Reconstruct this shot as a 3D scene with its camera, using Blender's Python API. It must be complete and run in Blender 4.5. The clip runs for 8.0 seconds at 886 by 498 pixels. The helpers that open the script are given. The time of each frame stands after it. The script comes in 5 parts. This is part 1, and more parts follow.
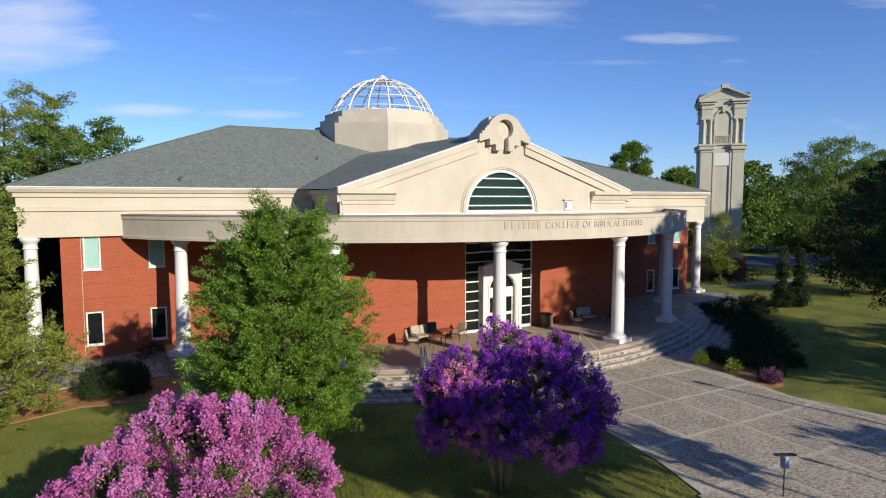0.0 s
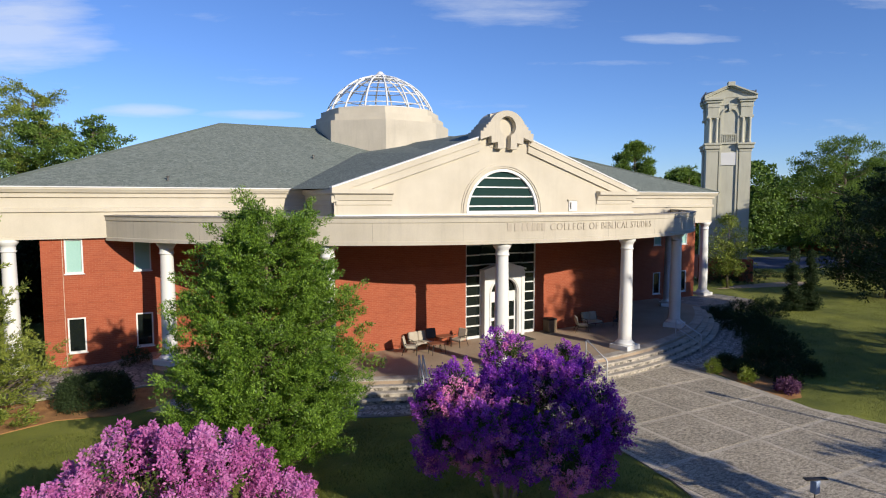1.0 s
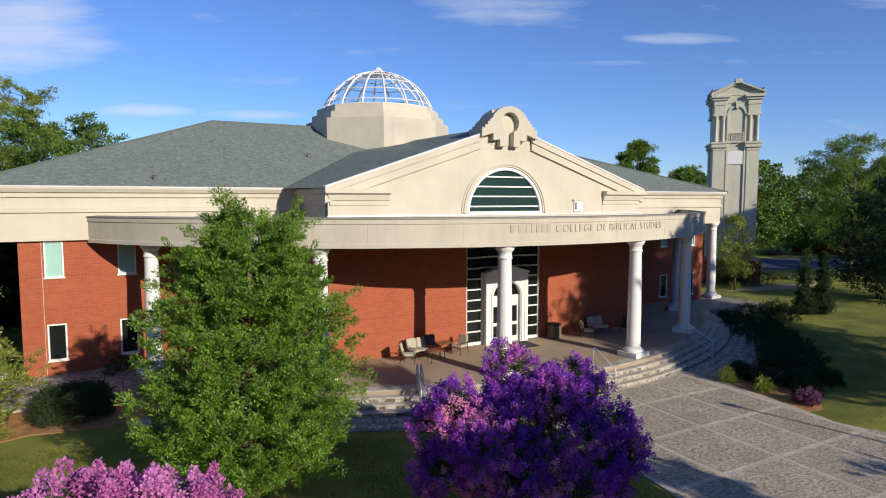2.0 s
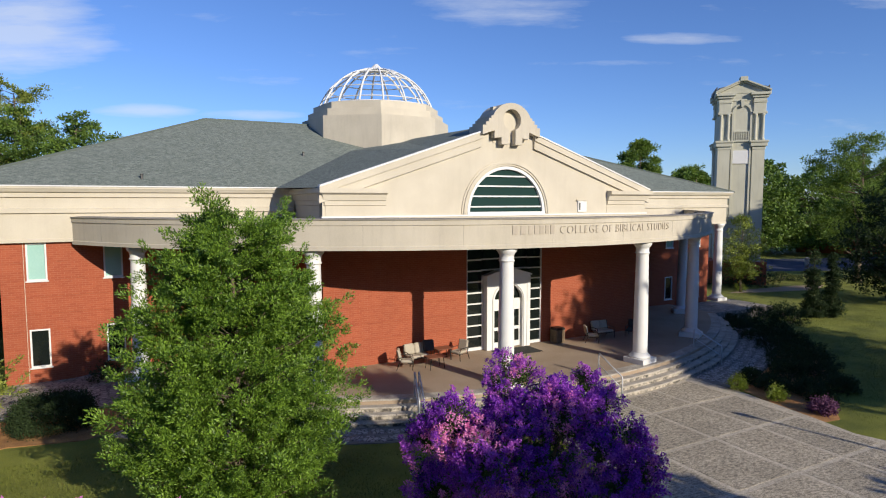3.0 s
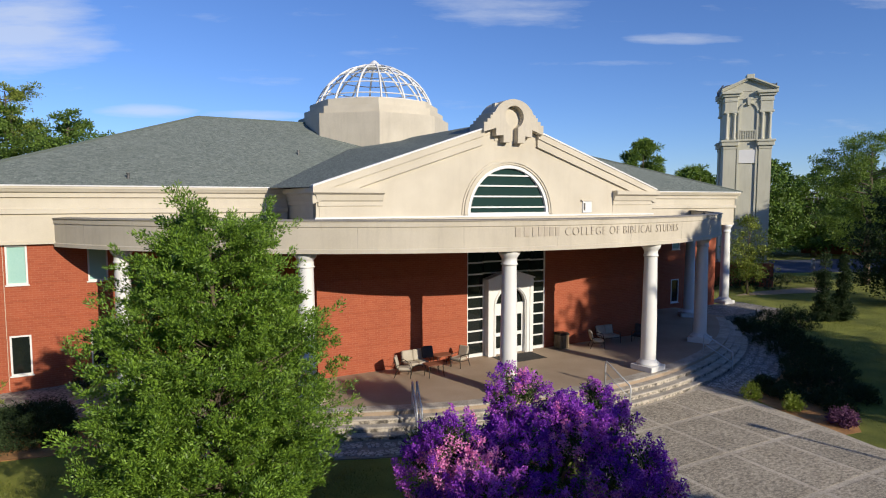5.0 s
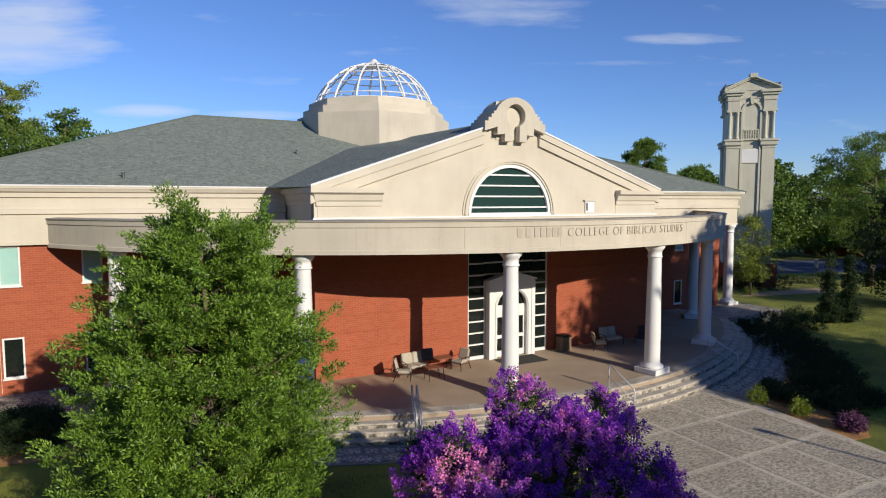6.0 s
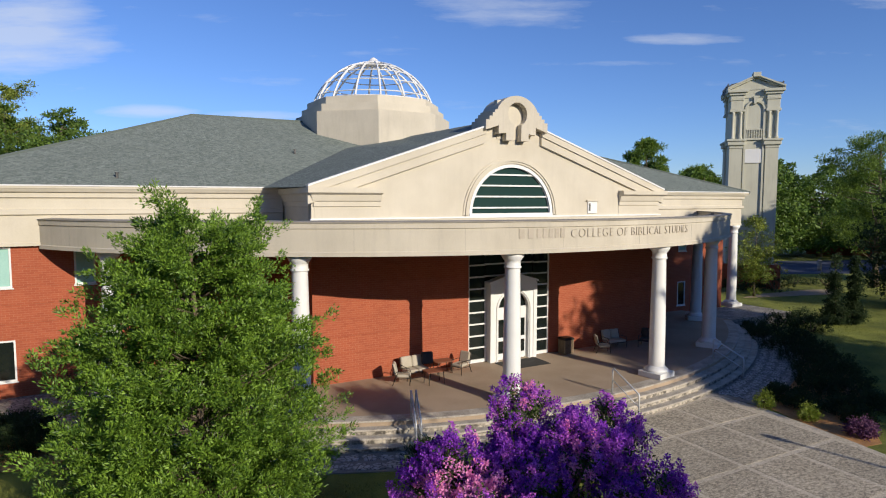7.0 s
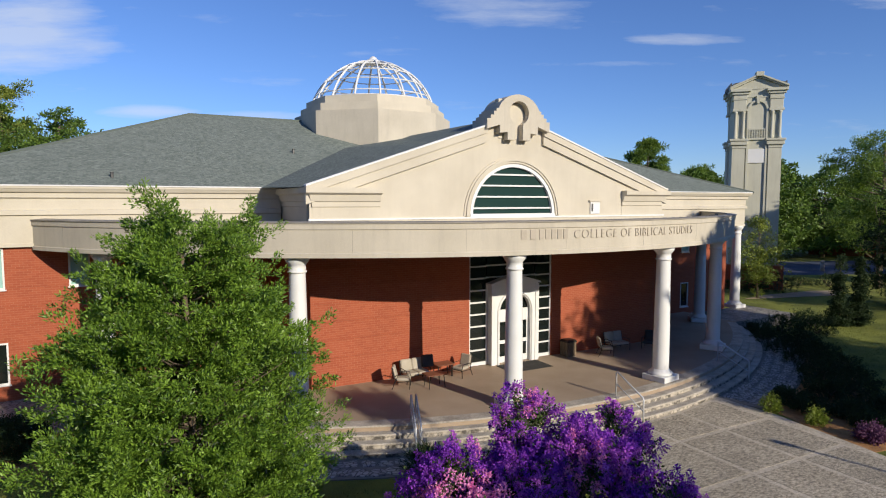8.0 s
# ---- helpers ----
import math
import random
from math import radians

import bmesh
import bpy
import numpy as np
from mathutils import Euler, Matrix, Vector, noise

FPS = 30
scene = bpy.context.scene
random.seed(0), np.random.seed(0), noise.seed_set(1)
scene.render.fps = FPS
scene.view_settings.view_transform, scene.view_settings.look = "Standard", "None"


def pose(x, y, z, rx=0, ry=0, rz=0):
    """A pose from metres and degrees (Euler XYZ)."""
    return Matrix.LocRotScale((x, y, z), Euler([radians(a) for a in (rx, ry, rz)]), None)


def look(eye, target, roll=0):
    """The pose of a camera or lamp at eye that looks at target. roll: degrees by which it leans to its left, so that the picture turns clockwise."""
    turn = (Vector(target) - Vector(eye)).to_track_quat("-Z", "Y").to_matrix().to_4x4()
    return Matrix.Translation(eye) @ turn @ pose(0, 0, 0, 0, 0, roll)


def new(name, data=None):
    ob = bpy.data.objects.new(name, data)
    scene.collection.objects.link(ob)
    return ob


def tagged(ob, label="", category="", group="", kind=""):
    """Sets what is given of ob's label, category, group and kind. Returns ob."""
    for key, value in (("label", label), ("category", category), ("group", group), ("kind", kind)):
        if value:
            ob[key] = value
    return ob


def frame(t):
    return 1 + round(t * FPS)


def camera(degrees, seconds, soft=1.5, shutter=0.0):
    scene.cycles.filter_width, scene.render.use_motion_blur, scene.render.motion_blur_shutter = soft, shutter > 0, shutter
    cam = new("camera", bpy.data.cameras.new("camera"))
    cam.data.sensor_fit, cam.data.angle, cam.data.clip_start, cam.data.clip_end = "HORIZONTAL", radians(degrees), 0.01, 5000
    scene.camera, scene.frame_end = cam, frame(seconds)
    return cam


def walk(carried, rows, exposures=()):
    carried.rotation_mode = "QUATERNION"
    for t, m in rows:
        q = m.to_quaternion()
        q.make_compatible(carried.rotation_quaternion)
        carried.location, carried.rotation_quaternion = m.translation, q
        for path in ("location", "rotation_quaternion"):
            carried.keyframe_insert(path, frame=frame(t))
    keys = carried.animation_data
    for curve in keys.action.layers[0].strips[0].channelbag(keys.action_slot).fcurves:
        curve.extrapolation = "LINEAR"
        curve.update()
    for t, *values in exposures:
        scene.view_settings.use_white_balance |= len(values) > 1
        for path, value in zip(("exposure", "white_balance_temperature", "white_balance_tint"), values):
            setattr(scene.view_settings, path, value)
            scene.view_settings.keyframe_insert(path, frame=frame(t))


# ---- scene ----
cam = camera(72.2, 8.0, soft=1.12)
PATH = [
    (0, (-16.161, -29.960, 6.881), (-15.218, -28.203, 6.720), 0.0),
    (0.5, (-15.883, -29.473, 6.882), (-14.941, -27.716, 6.721), 0.0),
    (1, (-15.567, -28.924, 6.883), (-14.625, -27.167, 6.723), 0.0),
    (1.5, (-15.250, -28.377, 6.884), (-14.309, -26.619, 6.724), 0.0),
    (3, (-14.493, -27.086, 6.886), (-13.553, -25.327, 6.726), 0.0),
    (3.5, (-14.324, -26.802, 6.886), (-13.385, -25.043, 6.727), 0.0),
    (4, (-14.190, -26.578, 6.886), (-13.252, -24.819, 6.727), 0.0),
    (4.5, (-14.081, -26.395, 6.886), (-13.143, -24.636, 6.727), 0.0),
    (6, (-13.790, -25.901, 6.886), (-12.855, -24.141, 6.727), 0.0),
    (6.5, (-13.683, -25.713, 6.885), (-12.748, -23.952, 6.727), 0.0),
    (7, (-13.573, -25.513, 6.885), (-12.639, -23.752, 6.727), 0.0),
    (7.5, (-13.472, -25.326, 6.884), (-12.538, -23.564, 6.726), 0.0),
    (8, (-13.405, -25.191, 6.883), (-12.472, -23.429, 6.726), 0.0),
]
walk(cam, [(t, look(eye, target, roll)) for t, eye, target, roll in PATH], exposures=[(0.0, 0.09), (4.0, 0.0), (8.0, -0.05)])

# ---- light ----
SUN_EL, SUN_AZ = 21.5, 166.0   # degrees; azimuth clockwise from +y
sun_way = Vector((math.sin(radians(SUN_AZ)) * math.cos(radians(SUN_EL)), math.cos(radians(SUN_AZ)) * math.cos(radians(SUN_EL)), math.sin(radians(SUN_EL))))
sun = new("sun", bpy.data.lights.new("sun", "SUN"))
sun.data.energy, sun.data.angle, sun.data.color = 5.0, radians(0.45), (1.0, 0.9, 0.74)
sun.matrix_world = look(sun_way * 100, (0, 0, 0))

world = bpy.data.worlds.new("world")
scene.world = world
world.use_nodes = True
wn, wl = world.node_tree.nodes, world.node_tree.links
wn.clear()
sky = wn.new("ShaderNodeTexSky")
sky.sky_type, sky.sun_disc = "NISHITA", False
sky.sun_elevation, sky.sun_rotation = radians(SUN_EL), radians(SUN_AZ)
sky.altitude, sky.air_density, sky.dust_density, sky.ozone_density = 600.0, 1.0, 0.0, 5.0
sky_bg = wn.new("ShaderNodeBackground")
sky_bg.inputs["Strength"].default_value = 0.114
wout = wn.new("ShaderNodeOutputWorld")
# thin cirrus: stretched noise inside soft ellipses; (u, v) are slopes from the sky's northern-eastern direction
wtc = wn.new("ShaderNodeTexCoord")
SKY_F, SKY_R = Vector((0.471, 0.8785, -0.0805)).normalized(), Vector((0.881, -0.473, 0.0)).normalized()
SKY_U = SKY_R.cross(SKY_F)


def sky_math(op, a, b):
    m = wn.new("ShaderNodeMath")
    m.operation = op
    for i, v in enumerate((a, b)):
        if isinstance(v, (int, float)):
            m.inputs[i].default_value = v
        else:
            wl.new(v, m.inputs[i])
    return m.outputs[0]


def sky_dot(v):
    d = wn.new("ShaderNodeVectorMath")
    d.operation = "DOT_PRODUCT"
    wl.new(wtc.outputs["Generated"], d.inputs[0])
    d.inputs[1].default_value = v
    return d.outputs["Value"]


ahead = sky_math("MAXIMUM", sky_dot(SKY_F), 0.05)
su, sv = sky_math("DIVIDE", sky_dot(SKY_R), ahead), sky_math("DIVIDE", sky_dot(SKY_U), ahead)
suv = wn.new("ShaderNodeCombineXYZ")
wl.new(su, suv.inputs["X"])
wl.new(sv, suv.inputs["Y"])
wmap = wn.new("ShaderNodeMapping")
wmap.inputs["Rotation"].default_value = (0.0, 0.0, radians(-6))
wmap.inputs["Scale"].default_value = (2.6, 15.0, 1.0)
wl.new(suv.outputs[0], wmap.inputs["Vector"])
wnoise = wn.new("ShaderNodeTexNoise")
wnoise.inputs["Scale"].default_value, wnoise.inputs["Detail"].default_value, wnoise.inputs["Roughness"].default_value = 1.6, 8.0, 0.62
wl.new(wmap.outputs["Vector"], wnoise.inputs["Vector"])
cover = None
for cu, cv, cw, ch, amount in ((-0.74, 0.355, 0.22, 0.085, 1.35), (-0.50, 0.228, 0.10, 0.016, 1.0), (-0.30, 0.222, 0.11, 0.011, 0.85), (0.10, 0.40, 0.19, 0.038, 0.8), (0.40, 0.347, 0.12, 0.012, 1.0), (0.24, 0.307, 0.15, 0.008, 0.7), (0.72, 0.42, 0.14, 0.03, 0.6), (1.2, 0.3, 0.3, 0.05, 0.7), (-1.2, 0.25, 0.3, 0.06, 0.8)):
    e = sky_math("ADD", sky_math("POWER", sky_math("ABSOLUTE", sky_math("DIVIDE", sky_math("SUBTRACT", su, cu), cw), 0), 2.0), sky_math("POWER", sky_math("ABSOLUTE", sky_math("DIVIDE", sky_math("SUBTRACT", sv, cv), ch), 0), 2.0))
    m = sky_math("MULTIPLY", sky_math("MAXIMUM", sky_math("SUBTRACT", 1.0, e), 0.0), amount)
    cover = m if cover is None else sky_math("MAXIMUM", cover, m)
haze = sky_math("ADD", sky_math("MULTIPLY", cover, 0.40), wnoise.outputs["Fac"])
wramp = wn.new("ShaderNodeValToRGB")
wramp.color_ramp.elements[0].position, wramp.color_ramp.elements[0].color = 0.60, (0, 0, 0, 1)
wramp.color_ramp.elements[1].position, wramp.color_ramp.elements[1].color = 1.0, (1, 1, 1, 1)
wl.new(haze, wramp.inputs["Fac"])
wmix = wn.new("ShaderNodeMix")
wmix.data_type = "RGBA"
wmul = wn.new("ShaderNodeMath")
wmul.operation = "MULTIPLY"
wmul.inputs[1].default_value = 0.55
wl.new(wramp.outputs["Color"], wmul.inputs[0])
wl.new(wmul.outputs["Value"], wmix.inputs["Factor"])
wtint = wn.new("ShaderNodeMix")
wtint.data_type, wtint.blend_type = "RGBA", "MULTIPLY"
wtint.inputs["Factor"].default_value = 1.0
wtint.inputs["B"].default_value = (0.86, 0.94, 1.22, 1)
wl.new(sky.outputs["Color"], wtint.inputs["A"])
wl.new(wtint.outputs["Result"], wmix.inputs["A"])
wmix.inputs["B"].default_value = (6.5, 6.9, 7.6, 1)
wl.new(wmix.outputs["Result"], sky_bg.inputs["Color"])
wl.new(sky_bg.outputs["Background"], wout.inputs["Surface"])


# ---- materials ----
def base_material(name):
    m = bpy.data.materials.new(name)
    m.use_nodes = True
    nt = m.node_tree
    return m, nt.nodes, nt.links, nt.nodes["Principled BSDF"]


def add_noise(n, l, vec, scale, detail=4.0, rough=0.55):
    t = n.new("ShaderNodeTexNoise")
    t.inputs["Scale"].default_value, t.inputs["Detail"].default_value, t.inputs["Roughness"].default_value = scale, detail, rough
    l.new(vec, t.inputs["Vector"])
    return t.outputs["Fac"]


def add_ramp(n, l, fac, stops):
    r = n.new("ShaderNodeValToRGB")
    els = r.color_ramp.elements
    while len(els) < len(stops):
        els.new(0.5)
    for e, (p, c) in zip(els, stops):
        e.position, e.color = p, (*c, 1.0)
    l.new(fac, r.inputs["Fac"])
    return r.outputs["Color"]


def add_mix(n, l, fac, a, b, mode="MIX"):
    m = n.new("ShaderNodeMix")
    m.data_type, m.blend_type = "RGBA", mode
    for key, v in (("Factor", fac), ("A", a), ("B", b)):
        if isinstance(v, (int, float)):
            m.inputs[key].default_value = v
        elif isinstance(v, tuple):
            m.inputs[key].default_value = (*v, 1.0)
        else:
            l.new(v, m.inputs[key])
    return m.outputs["Result"]


def add_bump(n, l, bsdf, height, strength, distance):
    b = n.new("ShaderNodeBump")
    b.inputs["Strength"].default_value, b.inputs["Distance"].default_value = strength, distance
    l.new(height, b.inputs["Height"])
    l.new(b.outputs["Normal"], bsdf.inputs["Normal"])


def surface(name, dark, light, grain=40.0, patch=1.2, rough=0.8, bump=0.25, depth=0.004, metal=0.0, spread=(0.35, 0.65), streak=0.0, streak_colour=(0.1, 0.09, 0.08)):
    """Two scales of colour noise with fine relief; streak adds run-down stains on upright faces."""
    m, n, l, bsdf = base_material(name)
    co = n.new("ShaderNodeTexCoord").outputs["Object"]
    a = add_noise(n, l, co, patch, 5.0)
    g = add_noise(n, l, co, grain, 3.0)
    f = n.new("ShaderNodeMath")
    f.operation = "MULTIPLY_ADD"
    f.inputs[1].default_value = 0.45
    l.new(g, f.inputs[0])
    s2 = n.new("ShaderNodeMath")
    s2.operation = "MULTIPLY"
    s2.inputs[1].default_value = 0.55
    l.new(a, s2.inputs[0])
    l.new(s2.outputs[0], f.inputs[2])
    col = add_ramp(n, l, f.outputs[0], [(spread[0], dark), (spread[1], light)])
    if streak:
        mp = n.new("ShaderNodeMapping")
        mp.inputs["Scale"].default_value = (3.0, 3.0, 0.28)
        l.new(co, mp.inputs["Vector"])
        sn = add_noise(n, l, mp.outputs["Vector"], 1.6, 6.0, 0.65)
        sr = add_ramp(n, l, sn, [(0.5, (0, 0, 0)), (0.72, (streak, streak, streak))])
        col = add_mix(n, l, sr, col, streak_colour)
    l.new(col, bsdf.inputs["Base Color"])
    bsdf.inputs["Roughness"].default_value, bsdf.inputs["Metallic"].default_value = rough, metal
    if bump:
        add_bump(n, l, bsdf, g, bump, depth)
    return m


def brick_material():
    m, n, l, bsdf = base_material("red_brick")
    co = n.new("ShaderNodeTexCoord").outputs["Object"]
    sep = n.new("ShaderNodeSeparateXYZ")
    l.new(co, sep.inputs[0])
    add = n.new("ShaderNodeMath")
    l.new(sep.outputs["X"], add.inputs[0])
    l.new(sep.outputs["Y"], add.inputs[1])
    comb = n.new("ShaderNodeCombineXYZ")
    l.new(add.outputs[0], comb.inputs["X"])
    l.new(sep.outputs["Z"], comb.inputs["Y"])
    b = n.new("ShaderNodeTexBrick")
    b.inputs["Scale"].default_value = 1.0
    b.inputs["Brick Width"].default_value, b.inputs["Row Height"].default_value = 0.215, 0.0767
    b.inputs["Mortar Size"].default_value, b.inputs["Mortar Smooth"].default_value = 0.0065, 0.2
    b.inputs["Color1"].default_value = (0.315, 0.072, 0.031, 1)
    b.inputs["Color2"].default_value = (0.365, 0.092, 0.040, 1)
    b.inputs["Mortar"].default_value = (0.385, 0.135, 0.075, 1)
    l.new(comb.outputs[0], b.inputs["Vector"])
    patch = add_noise(n, l, co, 0.7, 5.0)
    pr = add_ramp(n, l, patch, [(0.25, (0.92, 0.92, 0.92)), (0.75, (1.08, 1.06, 1.05))])
    col = add_mix(n, l, 1.0, b.outputs["Color"], pr, "MULTIPLY")
    l.new(col, bsdf.inputs["Base Color"])
    bsdf.inputs["Roughness"].default_value = 0.85
    inv = n.new("ShaderNodeMath")
    inv.operation = "SUBTRACT"
    inv.inputs[0].default_value = 1.0
    l.new(b.outputs["Fac"], inv.inputs[1])
    add_bump(n, l, bsdf, inv.outputs[0], 0.3, 0.004)
    return m


def shingle_material():
    m, n, l, bsdf = base_material("asphalt_shingle")
    co = n.new("ShaderNodeTexCoord").outputs["UV"]
    b = n.new("ShaderNodeTexBrick")
    b.inputs["Scale"].default_value = 1.0
    b.inputs["Brick Width"].default_value, b.inputs["Row Height"].default_value = 0.20, 0.145
    b.inputs["Mortar Size"].default_value, b.inputs["Mortar Smooth"].default_value = 0.006, 0.4
    b.inputs["Color1"].default_value = (0.095, 0.115, 0.105, 1)
    b.inputs["Color2"].default_value = (0.245, 0.275, 0.25, 1)
    b.inputs["Mortar"].default_value = (0.05, 0.06, 0.058, 1)
    l.new(co, b.inputs["Vector"])
    patch = add_noise(n, l, co, 0.5, 5.0)
    mp = n.new("ShaderNodeMapping")
    mp.inputs["Scale"].default_value = (7.0, 19.0, 1.0)
    l.new(co, mp.inputs["Vector"])
    fleck = add_noise(n, l, mp.outputs["Vector"], 1.0, 7.0, 0.8)
    pr = add_ramp(n, l, patch, [(0.3, (0.95, 0.96, 0.96)), (0.7, (1.05, 1.04, 1.03))])
    col = add_ramp(n, l, fleck, [(0.39, (0.105, 0.13, 0.112)), (0.5, (0.18, 0.21, 0.183)), (0.61, (0.37, 0.40, 0.36))])
    col = add_mix(n, l, 1.0, col, pr, "MULTIPLY")
    col = add_mix(n, l, 0.4, col, b.outputs["Color"])
    l.new(col, bsdf.inputs["Base Color"])
    bsdf.inputs["Roughness"].default_value, bsdf.inputs["Specular IOR Level"].default_value = 0.95, 0.1
    add_bump(n, l, bsdf, b.outputs["Color"], 0.5, 0.02)
    return m


def foliage(name, dark, light, gloss=0.5, through_light=0.35):
    """Leaf or petal: each island has its own tint, and light passes through."""
    m, n, l, bsdf = base_material(name)
    r = n.new("ShaderNodeNewGeometry").outputs["Random Per Island"]
    co = n.new("ShaderNodeTexCoord").outputs["Object"]
    p = add_noise(n, l, co, 1.3, 2.0)
    f = n.new("ShaderNodeMath")
    f.operation = "MULTIPLY_ADD"
    f.inputs[1].default_value = 0.5
    l.new(r, f.inputs[0])
    h = n.new("ShaderNodeMath")
    h.operation = "MULTIPLY"
    h.inputs[1].default_value = 0.5
    l.new(p, h.inputs[0])
    l.new(h.outputs[0], f.inputs[2])
    col = add_ramp(n, l, f.outputs[0], [(0.2, dark), (0.8, light)])
    l.new(col, bsdf.inputs["Base Color"])
    bsdf.inputs["Roughness"].default_value = gloss
    tr = n.new("ShaderNodeBsdfTranslucent")
    l.new(col, tr.inputs["Color"])
    mx = n.new("ShaderNodeMixShader")
    mx.inputs[0].default_value = through_light
    l.new(bsdf.outputs[0], mx.inputs[1])
    l.new(tr.outputs[0], mx.inputs[2])
    l.new(mx.outputs[0], n["Material Output"].inputs["Surface"])
    return m


def glass(name, tint, rough=0.03):
    m, n, l, bsdf = base_material(name)
    bsdf.inputs["Base Color"].default_value = (*tint, 1)
    bsdf.inputs["Roughness"].default_value = rough
    bsdf.inputs["IOR"].default_value = 1.5
    co = n.new("ShaderNodeTexCoord").outputs["Object"]
    add_bump(n, l, bsdf, add_noise(n, l, co, 0.8, 1.0), 0.05, 0.01)
    return m


def piece_material(name, dark, light, grain, rough=0.85, bump=0.4, depth=0.006, patch=1.5, cells=0.0, gap=(0.1, 0.1, 0.1), tints=((0.78, 0.78, 0.8), (1.15, 1.12, 1.08))):
    """Like surface(), with a tint of its own for each piece."""
    m, n, l, bsdf = base_material(name)
    co = n.new("ShaderNodeTexCoord").outputs["Object"]
    g = add_noise(n, l, co, grain, 4.0, 0.7)
    p = add_noise(n, l, co, patch, 5.0)
    mixf = n.new("ShaderNodeMath")
    mixf.operation = "MULTIPLY_ADD"
    mixf.inputs[1].default_value = 0.5
    l.new(g, mixf.inputs[0])
    half = n.new("ShaderNodeMath")
    half.operation = "MULTIPLY"
    half.inputs[1].default_value = 0.5
    l.new(p, half.inputs[0])
    l.new(half.outputs[0], mixf.inputs[2])
    col = add_ramp(n, l, mixf.outputs[0], [(0.36, dark), (0.64, light)])
    rnd = n.new("ShaderNodeObjectInfo").outputs["Random"]
    tint = add_ramp(n, l, rnd, [(0.0, tints[0]), (1.0, tints[1])])
    col = add_mix(n, l, 1.0, col, tint, "MULTIPLY")
    height = g
    if cells:
        # small set stones: uneven cells with dark joints
        v = n.new("ShaderNodeTexVoronoi")
        v.feature = "DISTANCE_TO_EDGE"
        v.inputs["Scale"].default_value = cells
        warp = n.new("ShaderNodeMapping")
        warp.inputs["Scale"].default_value = (0.55, 1.1, 1.0)
        l.new(co, warp.inputs["Vector"])
        l.new(warp.outputs["Vector"], v.inputs["Vector"])
        joint = add_ramp(n, l, v.outputs["Distance"], [(0.02, (0.8, 0.8, 0.8)), (0.11, (0, 0, 0))])
        tone = n.new("ShaderNodeTexVoronoi")
        tone.inputs["Scale"].default_value = cells
        l.new(warp.outputs["Vector"], tone.inputs["Vector"])
        grey = n.new("ShaderNodeSeparateColor")
        l.new(tone.outputs["Color"], grey.inputs[0])
        shade = add_ramp(n, l, grey.outputs[0], [(0.0, (0.8, 0.8, 0.8)), (1.0, (1.18, 1.16, 1.14))])
        col = add_mix(n, l, 1.0, col, shade, "MULTIPLY")
        col = add_mix(n, l, joint, col, gap)
        height = v.outputs["Distance"]
    l.new(col, bsdf.inputs["Base Color"])
    bsdf.inputs["Roughness"].default_value = rough
    add_bump(n, l, bsdf, height, bump, depth)
    return m


def aggregate(name, dark, light, pits, blotch=8.0, tints=((0.93, 0.93, 0.93), (1.07, 1.06, 1.05))):
    """Worn exposed-aggregate concrete: pale pebbles, dark pits in drifts, broad dirt."""
    m, n, l, bsdf = base_material(name)
    co = n.new("ShaderNodeTexCoord").outputs["Object"]
    fine = add_noise(n, l, co, 38.0, 4.0, 0.75)
    col = add_ramp(n, l, fine, [(0.36, dark), (0.62, light)])
    lie = n.new("ShaderNodeMapping")
    lie.inputs["Rotation"].default_value, lie.inputs["Scale"].default_value = (0, 0, radians(28)), (0.5, 1.0, 1.0)
    l.new(co, lie.inputs["Vector"])
    drift = add_noise(n, l, lie.outputs["Vector"], blotch, 6.0, 0.8)
    hole = add_ramp(n, l, drift, [(0.40, (pits, pits, pits)), (0.56, (0, 0, 0))])
    col = add_mix(n, l, hole, col, tuple(c * 0.42 for c in dark))
    dirt = add_ramp(n, l, add_noise(n, l, co, 0.8, 5.0), [(0.3, (0.84, 0.83, 0.81)), (0.7, (1.10, 1.09, 1.08))])
    col = add_mix(n, l, 1.0, col, dirt, "MULTIPLY")
    rnd = n.new("ShaderNodeObjectInfo").outputs["Random"]
    col = add_mix(n, l, 1.0, col, add_ramp(n, l, rnd, [(0.0, tints[0]), (1.0, tints[1])]), "MULTIPLY")
    l.new(col, bsdf.inputs["Base Color"])
    bsdf.inputs["Roughness"].default_value = 0.9
    add_bump(n, l, bsdf, drift, 0.5, 0.012)
    return m


STUCCO = surface("cream_stucco", (0.516, 0.467, 0.374), (0.623, 0.570, 0.463), 55, 0.8, 0.88, 0.25, 0.004, streak=0.10, streak_colour=(0.36, 0.31, 0.25))
STUCCO_AGED = surface("weathered_cream_stucco", (0.472, 0.427, 0.343), (0.596, 0.543, 0.445), 45, 0.7, 0.9, 0.3, 0.005, streak=0.15, streak_colour=(0.2, 0.18, 0.16))
WHITE = surface("white_paint", (0.699, 0.699, 0.690), (0.773, 0.773, 0.754), 30, 1.5, 0.5, 0.1, 0.002)
TOWER_STUCCO = surface("grey_green_stucco", (0.47, 0.46, 0.365), (0.575, 0.565, 0.465), 30, 0.5, 0.9, 0.25, 0.004, streak=0.15)
BRICK = brick_material()
SHINGLE = shingle_material()
COPING = surface("stained_coping", (0.234, 0.216, 0.180), (0.378, 0.342, 0.288), 20, 1.2, 0.85, 0.2, 0.003)
FLASHING = surface("dark_metal_flashing", (0.08, 0.08, 0.08), (0.16, 0.155, 0.15), 20, 1.0, 0.5, 0.1, 0.002, metal=0.6)
